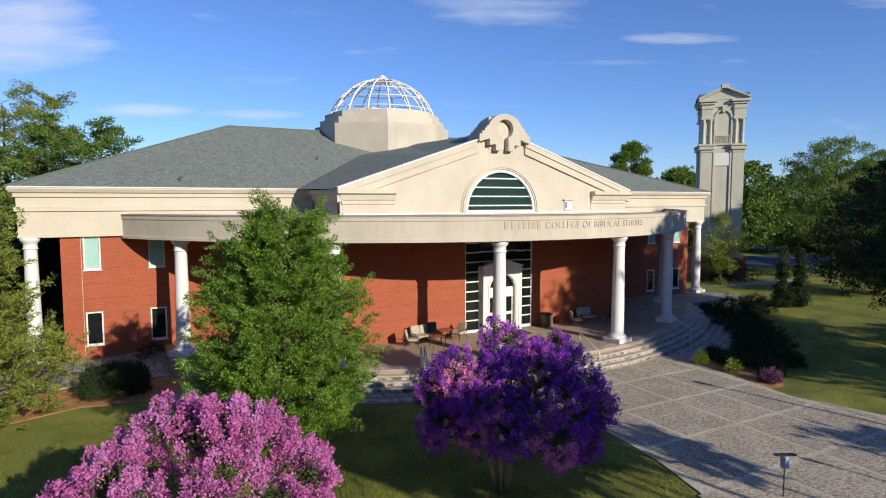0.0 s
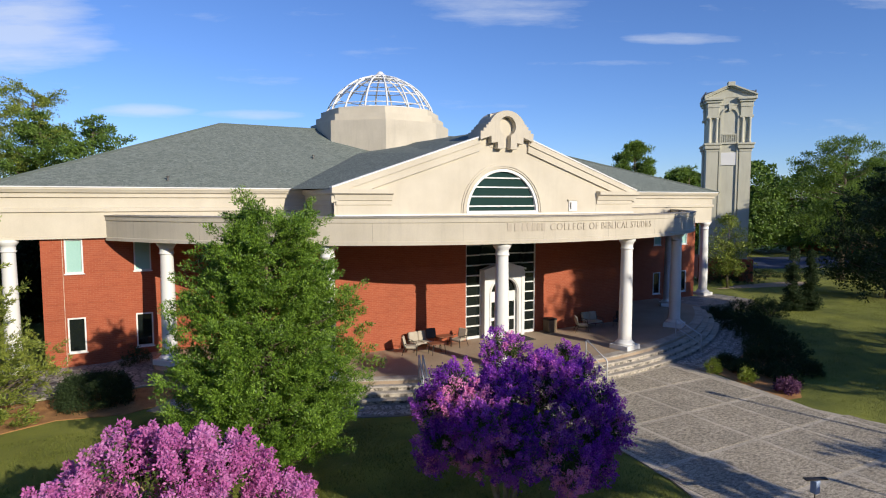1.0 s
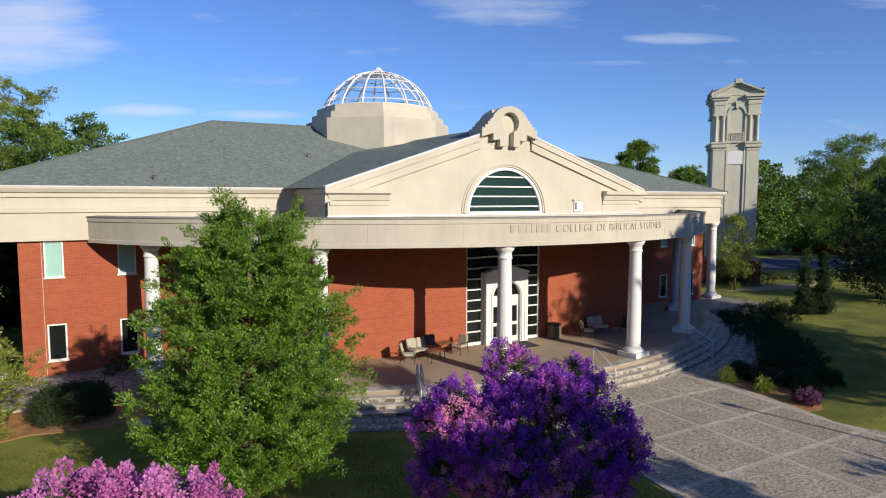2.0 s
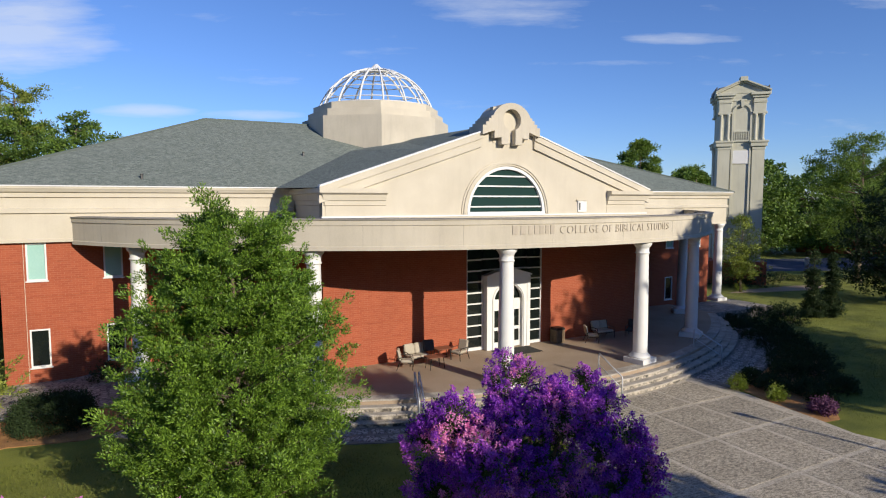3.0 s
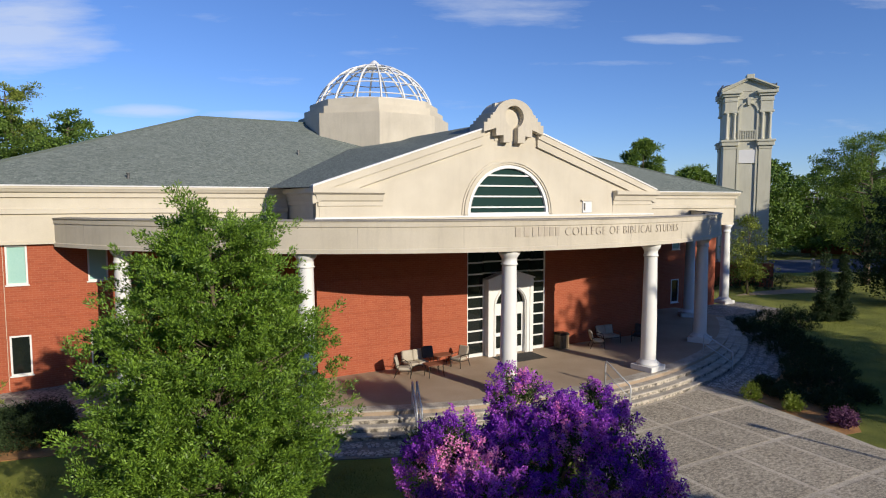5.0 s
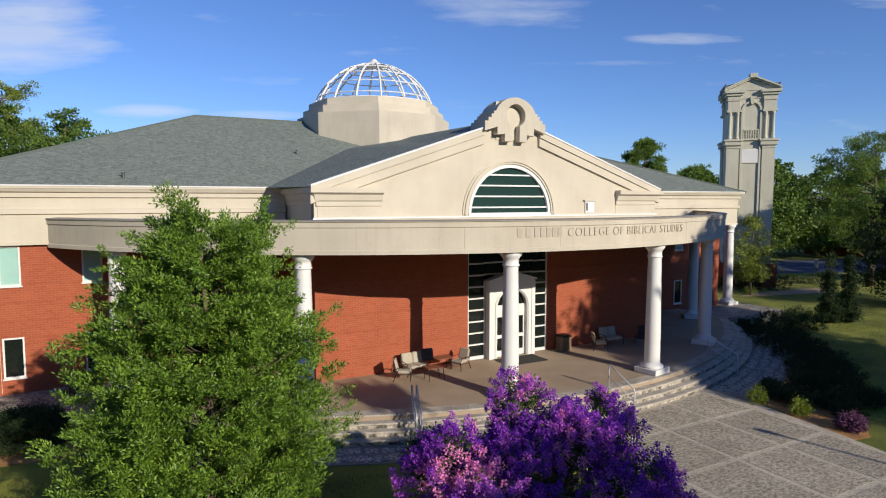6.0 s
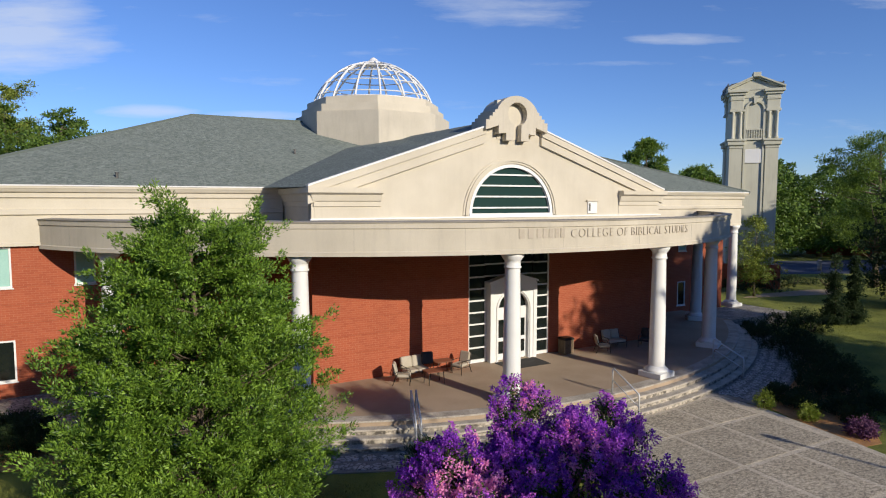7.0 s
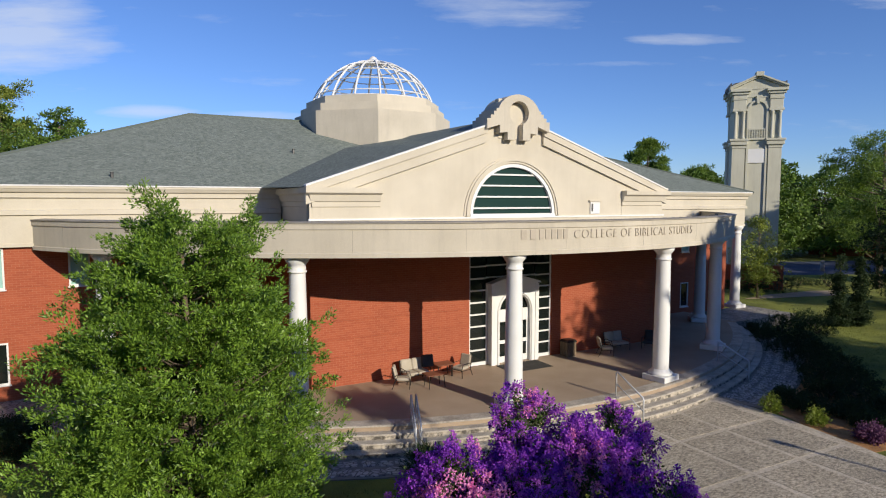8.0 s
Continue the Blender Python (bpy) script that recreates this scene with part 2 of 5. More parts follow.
PORTICO_ROOF = surface("grey_roof_membrane", (0.22, 0.21, 0.2), (0.34, 0.33, 0.31), 20, 0.8, 0.9, 0.2, 0.004)
GLASS_DARK = glass("dark_window_glass", (0.011, 0.015, 0.014))
GLASS_TEAL = glass("teal_tinted_glass", (0.022, 0.05, 0.046))
BLIND = surface("pale_green_blind", (0.30, 0.52, 0.47), (0.36, 0.58, 0.52), 20, 1.0, 0.35, 0.05, 0.001)
PLATFORM = surface("tan_pebbled_concrete", (0.294, 0.218, 0.147), (0.427, 0.334, 0.245), 60, 0.6, 0.85, 0.3, 0.004)
STEP_STONE = surface("weathered_stone_step", (0.25, 0.22, 0.185), (0.56, 0.51, 0.43), 24, 2.2, 0.85, 0.3, 0.005)
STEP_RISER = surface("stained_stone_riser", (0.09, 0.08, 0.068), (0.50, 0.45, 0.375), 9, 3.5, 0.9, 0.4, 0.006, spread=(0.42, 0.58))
MORTAR = surface("grey_mortar_bed", (0.15, 0.14, 0.125), (0.27, 0.25, 0.225), 30, 1.5, 0.9, 0.3, 0.004)
FLAG = piece_material("grey_flagstone", (0.28, 0.27, 0.26), (0.62, 0.60, 0.56), 9.0, 0.8, 0.5, 0.01, cells=3.0, gap=(0.05, 0.047, 0.044))
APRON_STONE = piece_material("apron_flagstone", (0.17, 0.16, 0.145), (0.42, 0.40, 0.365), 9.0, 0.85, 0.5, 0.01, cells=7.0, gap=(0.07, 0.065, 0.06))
PANEL = aggregate("exposed_aggregate", (0.29, 0.255, 0.195), (0.66, 0.585, 0.46), 0.85, 15.0)
BAND = aggregate("pale_concrete_band", (0.40, 0.36, 0.285), (0.66, 0.59, 0.485), 0.5, 13.0)
GRASS = surface("mown_grass", (0.065, 0.086, 0.009), (0.30, 0.32, 0.048), 34, 0.45, 0.95, 1.0, 0.04, spread=(0.34, 0.66))
MULCH = surface("pine_straw_mulch", (0.22, 0.10, 0.035), (0.52, 0.275, 0.105), 35, 2.0, 0.95, 0.8, 0.03)
ASPHALT = surface("blue_grey_asphalt", (0.04, 0.05, 0.09), (0.06, 0.075, 0.125), 40, 0.3, 0.9, 0.3, 0.004)
BARK = surface("grey_brown_bark", (0.07, 0.05, 0.035), (0.20, 0.155, 0.11), 25, 4, 0.9, 0.8, 0.02)
SMOOTH_BARK = surface("pale_smooth_bark", (0.26, 0.18, 0.10), (0.46, 0.35, 0.22), 12, 3, 0.7, 0.3, 0.006)
LEAF_OAK = foliage("oak_leaf", (0.03, 0.082, 0.01), (0.27, 0.44, 0.05), 0.5, 0.28)
# evergreen green, taken near black to carry the shade these plants stand in
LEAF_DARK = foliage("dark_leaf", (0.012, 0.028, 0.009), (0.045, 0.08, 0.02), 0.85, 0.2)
LEAF_FAR = foliage("woodland_leaf", (0.036, 0.082, 0.013), (0.20, 0.315, 0.045), 0.6, 0.3)
LEAF_PINE = foliage("pine_needle", (0.04, 0.09, 0.015), (0.25, 0.37, 0.05), 0.6, 0.35)
LEAF_MYRTLE = foliage("myrtle_leaf", (0.02, 0.042, 0.01), (0.09, 0.14, 0.025), 0.7, 0.2)
LEAF_CEDAR = foliage("cedar_needle", (0.075, 0.12, 0.02), (0.40, 0.46, 0.08), 0.5, 0.35)
LEAF_GRASS = foliage("grass_blade", (0.062, 0.086, 0.010), (0.26, 0.29, 0.045), 0.6, 0.3)
LEAF_LIME = foliage("yellow_green_leaf", (0.12, 0.18, 0.02), (0.30, 0.36, 0.05))
PETAL_PINK = foliage("pink_blossom", (0.46, 0.105, 0.34), (0.72, 0.24, 0.57), 0.7, 0.3)
PETAL_VIOLET = foliage("violet_blossom", (0.12, 0.013, 0.29), (0.46, 0.09, 0.78), 0.8, 0.35)
PETAL_ORCHID = foliage("orchid_blossom", (0.32, 0.055, 0.45), (0.70, 0.20, 0.80), 0.8, 0.35)
PETAL_LILAC = foliage("lilac_pink_blossom", (0.48, 0.14, 0.40), (0.76, 0.32, 0.65), 0.7, 0.3)
# brighter petals, standing in for sun flecks on the violet blossom
PETAL_SUNLIT_ROSE = foliage("sunlit_rose_blossom", (0.88, 0.22, 0.55), (0.95, 0.42, 0.74), 0.7, 0.35)
PETAL_MAUVE = foliage("mauve_blossom", (0.09, 0.03, 0.08), (0.21, 0.085, 0.18), 0.7, 0.3)
METAL_DARK = surface("dark_bronze_metal", (0.03, 0.025, 0.022), (0.07, 0.06, 0.05), 30, 2, 0.45, 0.1, 0.001, metal=0.5)
METAL_GREY = surface("galvanised_rail", (0.52, 0.53, 0.54), (0.66, 0.66, 0.66), 30, 2, 0.45, 0.1, 0.001, metal=0.25)
CUSHION = surface("beige_cushion_cloth", (0.36, 0.32, 0.25), (0.48, 0.43, 0.35), 80, 3, 0.95, 0.4, 0.003)
CUSHION_DARK = surface("charcoal_cushion_cloth", (0.03, 0.03, 0.035), (0.07, 0.07, 0.075), 80, 3, 0.95, 0.4, 0.003)
TABLE_TOP = surface("brown_table_top", (0.16, 0.06, 0.035), (0.26, 0.11, 0.06), 30, 2, 0.5, 0.1, 0.001)
BIN_MAT = surface("brown_slatted_bin", (0.12, 0.085, 0.05), (0.24, 0.175, 0.11), 30, 3, 0.7, 0.3, 0.004)
MAT_RUBBER = surface("black_door_mat", (0.02, 0.02, 0.02), (0.045, 0.043, 0.04), 90, 3, 0.95, 0.6, 0.005)
INSCRIPTION = surface("weathered_bronze_letters", (0.38, 0.33, 0.26), (0.48, 0.42, 0.34), 30, 2, 0.6, 0.1, 0.001)
# near-black colour stands in for the unlit lobby
DARK_INSIDE = surface("unlit_interior", (0.05, 0.045, 0.04), (0.09, 0.08, 0.07), 10, 1, 0.9, 0.0)
# soffit colour lowered to deepen the shade beneath it
SOFFIT = surface("darkened_brown_soffit", (0.09, 0.075, 0.06), (0.13, 0.11, 0.09), 20, 1, 0.9, 0.1, 0.002)
BLUE_BOX = surface("pale_blue_plastic", (0.25, 0.33, 0.5), (0.33, 0.42, 0.6), 20, 2, 0.5, 0.05, 0.001)


# ---- mesh helpers ----
def part(name, bm, material, parent=None, label="", smooth=False):
    me = bpy.data.meshes.new(name)
    bm.to_mesh(me)
    bm.free()
    me.materials.append(material)
    if smooth:
        me.polygons.foreach_set("use_smooth", [True] * len(me.polygons))
    ob = new(name, me)
    ob.parent = parent
    if label:
        tagged(ob, label)
    return ob


def empty(name, at=(0, 0, 0), turn=0.0):
    ob = new(name)
    ob.empty_display_size = 0.3
    ob.matrix_basis = pose(*at, 0, 0, turn)
    return ob


def box(bm, x0, x1, y0, y1, z0, z1, bevel=0.0):
    vs = [bm.verts.new((x, y, z)) for z in (z0, z1) for x, y in ((x0, y0), (x1, y0), (x1, y1), (x0, y1))]
    fs = [bm.faces.new([vs[i] for i in q]) for q in ((3, 2, 1, 0), (4, 5, 6, 7), (0, 1, 5, 4), (1, 2, 6, 5), (2, 3, 7, 6), (3, 0, 4, 7))]
    if bevel:
        es = list({e for f in fs for e in f.edges})
        bmesh.ops.bevel(bm, geom=es, offset=bevel, segments=1, affect="EDGES", profile=0.7)
    return bm


def boxes(*rows, bevel=0.0):
    bm = bmesh.new()
    for r in rows:
        box(bm, *r, bevel=bevel)
    return bm


def prism(pts, axis, a, b, bm=None):
    """A polygon of (u, v) points pushed from a to b along an axis: 'y' takes (x, z), 'x' takes (y, z), 'z' takes (x, y)."""
    bm = bm or bmesh.new()

    def at(u, v, w):
        return {"y": (u, w, v), "x": (w, u, v), "z": (u, v, w)}[axis]
    r0 = [bm.verts.new(at(u, v, a)) for u, v in pts]
    r1 = [bm.verts.new(at(u, v, b)) for u, v in pts]
    k = len(pts)
    bm.faces.new(r0)
    bm.faces.new(r1[::-1])
    for i in range(k):
        bm.faces.new((r0[(i + 1) % k], r0[i], r1[i], r1[(i + 1) % k]))
    bmesh.ops.recalc_face_normals(bm, faces=bm.faces)
    return bm


def lathe(profile, n=24, at=(0, 0), bm=None, a0=0.0, a1=360.0):
    """(radius, z) points turned about the upright axis at (x, y)."""
    bm = bm or bmesh.new()
    whole = a1 - a0 >= 360
    cols = n if whole else n + 1
    rings = [[bm.verts.new((at[0] + r * math.cos(radians(a0 + (a1 - a0) * i / n)), at[1] + r * math.sin(radians(a0 + (a1 - a0) * i / n)), z)) for i in range(cols)] for r, z in profile]
    for lo, hi in zip(rings, rings[1:]):
        for i in range(n):
            j = (i + 1) % cols
            bm.faces.new((lo[i], lo[j], hi[j], hi[i]))
    if whole:
        bm.faces.new(rings[0][::-1])
        bm.faces.new(rings[-1])
    bmesh.ops.recalc_face_normals(bm, faces=bm.faces)
    return bm


def arc_point(r, deg, z=0.0, yc=None):
    """On the portico's circle; degrees from the axis of the front, growing to the right."""
    return (r * math.sin(radians(deg)), (ARC_Y if yc is None else yc) - r * math.cos(radians(deg)), z)


def arc_sweep(profile, d0, d1, n, bm=None, yc=None):
    """A closed (radius, z) profile swept round the portico's circle."""
    bm = bm or bmesh.new()
    rings = [[bm.verts.new(arc_point(r, d0 + (d1 - d0) * i / n, z, yc)) for r, z in profile] for i in range(n + 1)]
    k = len(profile)
    for p, q in zip(rings, rings[1:]):
        for i in range(k):
            bm.faces.new((p[i], p[(i + 1) % k], q[(i + 1) % k], q[i]))
    bm.faces.new(rings[0][::-1])
    bm.faces.new(rings[-1])
    bmesh.ops.recalc_face_normals(bm, faces=bm.faces)
    return bm


def path_sweep(profile, path, bm=None):
    """A closed (out, z) profile mitred along a plan path of (x, y); 'out' is to the right of the way."""
    bm = bm or bmesh.new()
    p = [Vector(q) for q in path]
    rings = []
    for i, q in enumerate(p):
        ds = []
        if i:
            ds.append((q - p[i - 1]).normalized())
        if i < len(p) - 1:
            ds.append((p[i + 1] - q).normalized())
        ns = [Vector((d.y, -d.x)) for d in ds]
        nn = sum(ns, Vector((0, 0))).normalized()
        nn /= max(0.2, nn.dot(ns[0]))
        rings.append([bm.verts.new((q.x + nn.x * o, q.y + nn.y * o, z)) for o, z in profile])
    k = len(profile)
    for a, b in zip(rings, rings[1:]):
        for i in range(k):
            bm.faces.new((a[i], a[(i + 1) % k], b[(i + 1) % k], b[i]))
    bm.faces.new(rings[0][::-1])
    bm.faces.new(rings[-1])
    bmesh.ops.recalc_face_normals(bm, faces=bm.faces)
    return bm


def tube(points, radii, n=8, bm=None):
    """A tapered pipe through points."""
    bm = bm or bmesh.new()
    pts = [Vector(p) for p in points]
    if not hasattr(radii, "__len__"):
        radii = [radii] * len(pts)
    rings = []
    side = None
    for i, p in enumerate(pts):
        d = (pts[min(i + 1, len(pts) - 1)] - pts[max(i - 1, 0)]).normalized()
        if side is None:
            side = d.orthogonal().normalized()
        side = (side - d * side.dot(d)).normalized()
        up = d.cross(side)
        rings.append([bm.verts.new(p + (side * math.cos(2 * math.pi * k / n) + up * math.sin(2 * math.pi * k / n)) * radii[i]) for k in range(n)])
    for a, b in zip(rings, rings[1:]):
        for k in range(n):
            bm.faces.new((a[k], a[(k + 1) % n], b[(k + 1) % n], b[k]))
    bm.faces.new(rings[0][::-1])
    bm.faces.new(rings[-1])
    return bm


# ---- plan of the building (metres; the front faces -y, its axis is x = 0) ----
ARC_Y = 7.45                        # centre of the portico's curve
STEP_Y = 9.4                        # centre of the flatter curve of the steps
FLOOR = 0.6                         # the portico's floor above the paving
GABLE_Y, WING_Y = -5.65, -1.35      # front walls
GABLE_X, WING_X = 8.0, 18.2         # half widths
BACK_Y = 17.2


# ---- ground ----
def grid_sheet(x0, x1, y0, y1, z, step):
    bm = bmesh.new()
    nx, ny = max(1, round((x1 - x0) / step)), max(1, round((y1 - y0) / step))
    vs = [[bm.verts.new((x0 + (x1 - x0) * i / nx, y0 + (y1 - y0) * j / ny, z)) for i in range(nx + 1)] for j in range(ny + 1)]
    for j in range(ny):
        for i in range(nx):
            bm.faces.new((vs[j][i], vs[j][i + 1], vs[j + 1][i + 1], vs[j + 1][i]))
    return bm


ground = part("ground", grid_sheet(-1500, 1500, -1500, 1500, -0.03, 100), GRASS)
tagged(ground, "mown green lawn with shaded and sunlit patches", "lawn", kind="structure")


def flat_patch(name, pts, z, thick, material, label, category):
    ob = part(name, prism(pts, "z", z - thick, z), material)
    return tagged(ob, label, category, kind="structure")


def arc_pts(r, d0, d1, n, yc=None):
    return [arc_point(r, d0 + (d1 - d0) * i / n, 0.0, yc)[:2] for i in range(n + 1)]


# plaza: pale concrete bed, on which the aggregate panels lie
plaza_outline = arc_pts(21.0, -9.5, 13.5, 16, STEP_Y) + [(5.1, -13.1), (4.75, -16.0), (4.5, -17.4), (5.3, -20.0), (6.2, -24.0), (7.5, -29.0), (-5.6, -29.0), (-4.9, -23.0), (-4.35, -20.9), (-3.75, -18.8), (-3.5, -16.7)]
plaza = flat_patch("pavement", plaza_outline, 0.006, 0.12, BAND, "pale concrete plaza with exposed aggregate panels", "paving")
# flagstone walk round the steps
walk_bed = part("flagstone_walk", prism(arc_pts(22.35, -42, -9.3, 30, STEP_Y) + arc_pts(20.9, -9.3, -42, 30, STEP_Y), "z", -0.1, 0.0), MORTAR)
tagged(walk_bed, "grey flagstone walk curving below the portico steps", "walkway", kind="structure")
walk_bed_e = part("flagstone_walk", prism(arc_pts(22.9, 13.3, 45, 20, STEP_Y) + arc_pts(20.9, 45, 13.3, 20, STEP_Y), "z", -0.1, 0.0), MORTAR)
tagged(walk_bed_e, "shaded grey flagstone walk beside the shrub bed", "walkway", kind="structure")
# apron before the left wing slopes up to its wall, a level terrace lies before the right one
bm = bmesh.new()
rows = [[bm.verts.new(p) for p in ((x, -4.12, -0.2), (x, -4.12, 0.02), (x, -1.35, up), (x, -1.35, -0.2))] for x, up in ((-21.5, 0.3), (-16.2, 0.36), (-14.52, 0.585))]
for p, q in zip(rows, rows[1:]):
    for i in range(4):
        bm.faces.new((p[i], p[(i + 1) % 4], q[(i + 1) % 4], q[i]))
bm.faces.new(rows[0][::-1])
bm.faces.new(rows[-1])
bmesh.ops.recalc_face_normals(bm, faces=bm.faces)
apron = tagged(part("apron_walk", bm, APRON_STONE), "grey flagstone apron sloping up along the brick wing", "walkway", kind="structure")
part("kerb", boxes((-21.5, -14.53, -4.24, -4.122, -0.1, 0.035), bevel=0.01), STEP_STONE, apron, "pale stone kerb")
# grey flagstone, its dark tone also standing in for shade on the terrace
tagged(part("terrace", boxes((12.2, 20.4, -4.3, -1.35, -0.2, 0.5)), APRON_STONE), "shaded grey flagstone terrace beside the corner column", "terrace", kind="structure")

# portico floor and its curved steps
floor_pts = arc_pts(20.38, -41.2, 46.5, 60, STEP_Y) + [(14.8, WING_Y), (-14.51, WING_Y), (-14.51, -4.3)]
flat_patch("portico_floor", floor_pts, FLOOR, 0.75, PLATFORM, "tan pebbled concrete portico floor", "floor")
steps = empty("portico_steps")
tagged(steps, "curved pale stone steps round the portico", "steps", kind="structure")
for k, (r, z) in enumerate(((20.40, 0.605), (20.68, 0.45), (20.95, 0.30), (21.2, 0.15))):
    inner = r - 0.45
    tread = part("step", arc_sweep([(inner, z - 0.06), (inner, z - 0.012 * (k > 0)), (r - 0.02, z), (r, z - 0.02), (r, z - 0.045), (r - 0.03, z - 0.06)], -41, 46, 64, yc=STEP_Y), STEP_STONE, steps)
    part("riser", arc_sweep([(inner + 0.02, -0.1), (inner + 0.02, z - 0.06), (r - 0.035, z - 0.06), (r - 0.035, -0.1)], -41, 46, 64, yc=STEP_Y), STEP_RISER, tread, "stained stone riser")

# ---- the college building ----
building = empty("college_building")
tagged(building, "red brick college building with cream gable and curved columned portico", "building")


GROOVES = [(0.98 + 0.615 * k, 1.0 + 0.615 * k) for k in range(7)]


def wall_cells(u0, u1, z0, z1, a, b, holes):
    """A thick wall between u0 and u1 with rectangular openings (u0, u1, z0, z1) and thin recessed courses."""
    us = sorted({u0, u1, *[h[0] for h in holes], *[h[1] for h in holes]})
    zs = sorted({z0, z1, *[h[2] for h in holes], *[h[3] for h in holes], *[z for g in GROOVES for z in g]})
    bm = bmesh.new()
    for p, q in zip(us, us[1:]):
        for r, s in zip(zs, zs[1:]):
            if any(h[0] <= p and q <= h[1] and h[2] <= r and s <= h[3] for h in holes):
                continue
            deep = 0.014 if any(g[0] <= r + 1e-6 and s <= g[1] + 1e-6 for g in GROOVES) else 0.0
            box(bm, p, q, a + deep, b, r, s)
    bmesh.ops.remove_doubles(bm, verts=bm.verts, dist=1e-4)
    return bm


WIN_LOW, WIN_UP = (0.90, 2.28), (4.03, 5.38)
WIN_U = ((14.4, 15.03), (16.8, 17.42))
GLAZE = (-1.93, 1.93, FLOOR, 4.95)
for s in (-1, 1):
    holes = [(min(s * a, s * b), max(s * a, s * b), *z) for a, b in WIN_U for z in (WIN_LOW, WIN_UP)]
    part("wing_wall", wall_cells(*sorted((s * GABLE_X, s * WING_X)), -0.1, 5.45, WING_Y, WING_Y + 0.35, holes), BRICK, building)
    part("end_wall", boxes((*sorted((s * WING_X, s * (WING_X - 0.35))), WING_Y + 0.351, BACK_Y, -0.1, 7.3)), BRICK, building)
    part("gable_side_wall", boxes((*sorted((s * GABLE_X, s * (GABLE_X - 0.35))), GABLE_Y + 0.351, WING_Y - 0.001, 0.3, 6.1)), BRICK, building)
    part("gable_side_frieze", boxes((*sorted((s * (GABLE_X - 0.17), s * (GABLE_X - 0.4))), GABLE_Y + 0.3, 2.0, 6.1, 7.3)), STUCCO, building)
part("gable_wall", wall_cells(-GABLE_X, GABLE_X, 0.3, 6.2, GABLE_Y, GABLE_Y + 0.35, [GLAZE]), BRICK, building)
part("back_wall", boxes((-WING_X, WING_X, BACK_Y - 0.35, BACK_Y, -0.1, 7.3)), BRICK, building)


def window(x0, x1, y, z0, z1, pane_material, label=""):
    """White-framed window with sill and pane, in a wall that faces -y."""
    bm = bmesh.new()
    t = 0.055
    for r in ((x0, x0 + t, z0, z1), (x1 - t, x1, z0, z1), (x0 + t, x1 - t, z1 - t, z1), (x0 + t, x1 - t, z0, z0 + t)):
        box(bm, r[0], r[1], y - 0.015, y + 0.10, r[2], r[3])
    w = part("window", bm, WHITE, building, label)
    part("pane", boxes((x0 + t, x1 - t, y + 0.045, y + 0.06, z0 + t, z1 - t)), pane_material, w)
    part("sill", boxes((x0 - 0.04, x1 + 0.04, y - 0.05, y + 0.05, z0 - 0.05, z0 - 0.002), bevel=0.008), WHITE, w)
    return w


for s in (-1, 1):
    for a, b in WIN_U:
        x0, x1 = sorted((s * a, s * b))
        window(x0, x1, WING_Y, *WIN_LOW, GLASS_DARK, "white-framed dark window")
        window(x0, x1, WING_Y, *WIN_UP, BLIND, "white-framed window with pale green blind")

part("wall_joint", boxes((-17.50, -17.485, WING_Y - 0.004, WING_Y + 0.01, 0.4, 5.39)), STUCCO, building)
# entablature of the wings
WING_PROFILE = [(-0.25, 5.4), (0.03, 5.4), (0.03, 5.5), (0.0, 5.52), (0.0, 6.41), (0.09, 6.44), (0.09, 6.58), (0.02, 6.61), (0.02, 6.97), (0.11, 7.0), (0.11, 7.15), (0.2, 7.18), (0.26, 7.28), (0.28, 7.30), (0.28, 7.385), (-0.25, 7.385)]
GABLE_PROFILE = [(-0.2, 6.19), (0.0, 6.19), (0.0, 6.68), (0.05, 6.70), (0.05, 6.85), (0.10, 6.89), (0.16, 7.09), (0.25, 7.13), (0.3, 7.16), (0.3, 7.33), (-0.2, 7.33)]
part("entablature", path_sweep(WING_PROFILE, [(-19.55, BACK_Y + 0.3), (-19.55, -1.5), (-7.95, -1.5)]), STUCCO, building)
part("entablature", path_sweep(WING_PROFILE, [(7.95, -1.5), (19.55, -1.5), (19.55, BACK_Y + 0.3)]), STUCCO, building)
part("entablature", path_sweep(WING_PROFILE, [(19.55, BACK_Y + 0.3), (-19.55, BACK_Y + 0.3)]), STUCCO, building)
part("gable_cornice", path_sweep(GABLE_PROFILE, [(-GABLE_X + 0.12, -1.2), (-GABLE_X + 0.12, GABLE_Y - 0.075), (-5.55, GABLE_Y - 0.075)]), STUCCO, building)
part("gable_cornice", path_sweep(GABLE_PROFILE, [(5.55, GABLE_Y - 0.075), (GABLE_X - 0.12, GABLE_Y - 0.075), (GABLE_X - 0.12, -1.2)]), STUCCO, building)
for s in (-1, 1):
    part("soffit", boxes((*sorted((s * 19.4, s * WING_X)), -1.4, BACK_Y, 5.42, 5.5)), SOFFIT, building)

# roof
EAVE_Z, RIDGE_Z = 7.39, 11.2
EX, EY0, EY1, RX, RY = 19.86, -1.8, 17.65, 10.2, 7.92
RXR = 8.3   # the ridge stops shorter on the right


def roof_mesh(faces):
    """Roof planes with shingle coordinates along the eave and up the slope."""
    bm = bmesh.new()
    uv = bm.loops.layers.uv.new("UVMap")
    for pts, along in faces:
        vs = [bm.verts.new(p) for p in pts]
        f = bm.faces.new(vs)
        f.normal_update()
        if f.normal.z < 0:
            f.normal_flip()
        a = Vector(along)
        up = f.normal.cross(a)
        for lp in f.loops:
            lp[uv].uv = (lp.vert.co.dot(a), lp.vert.co.dot(up))
    return bm


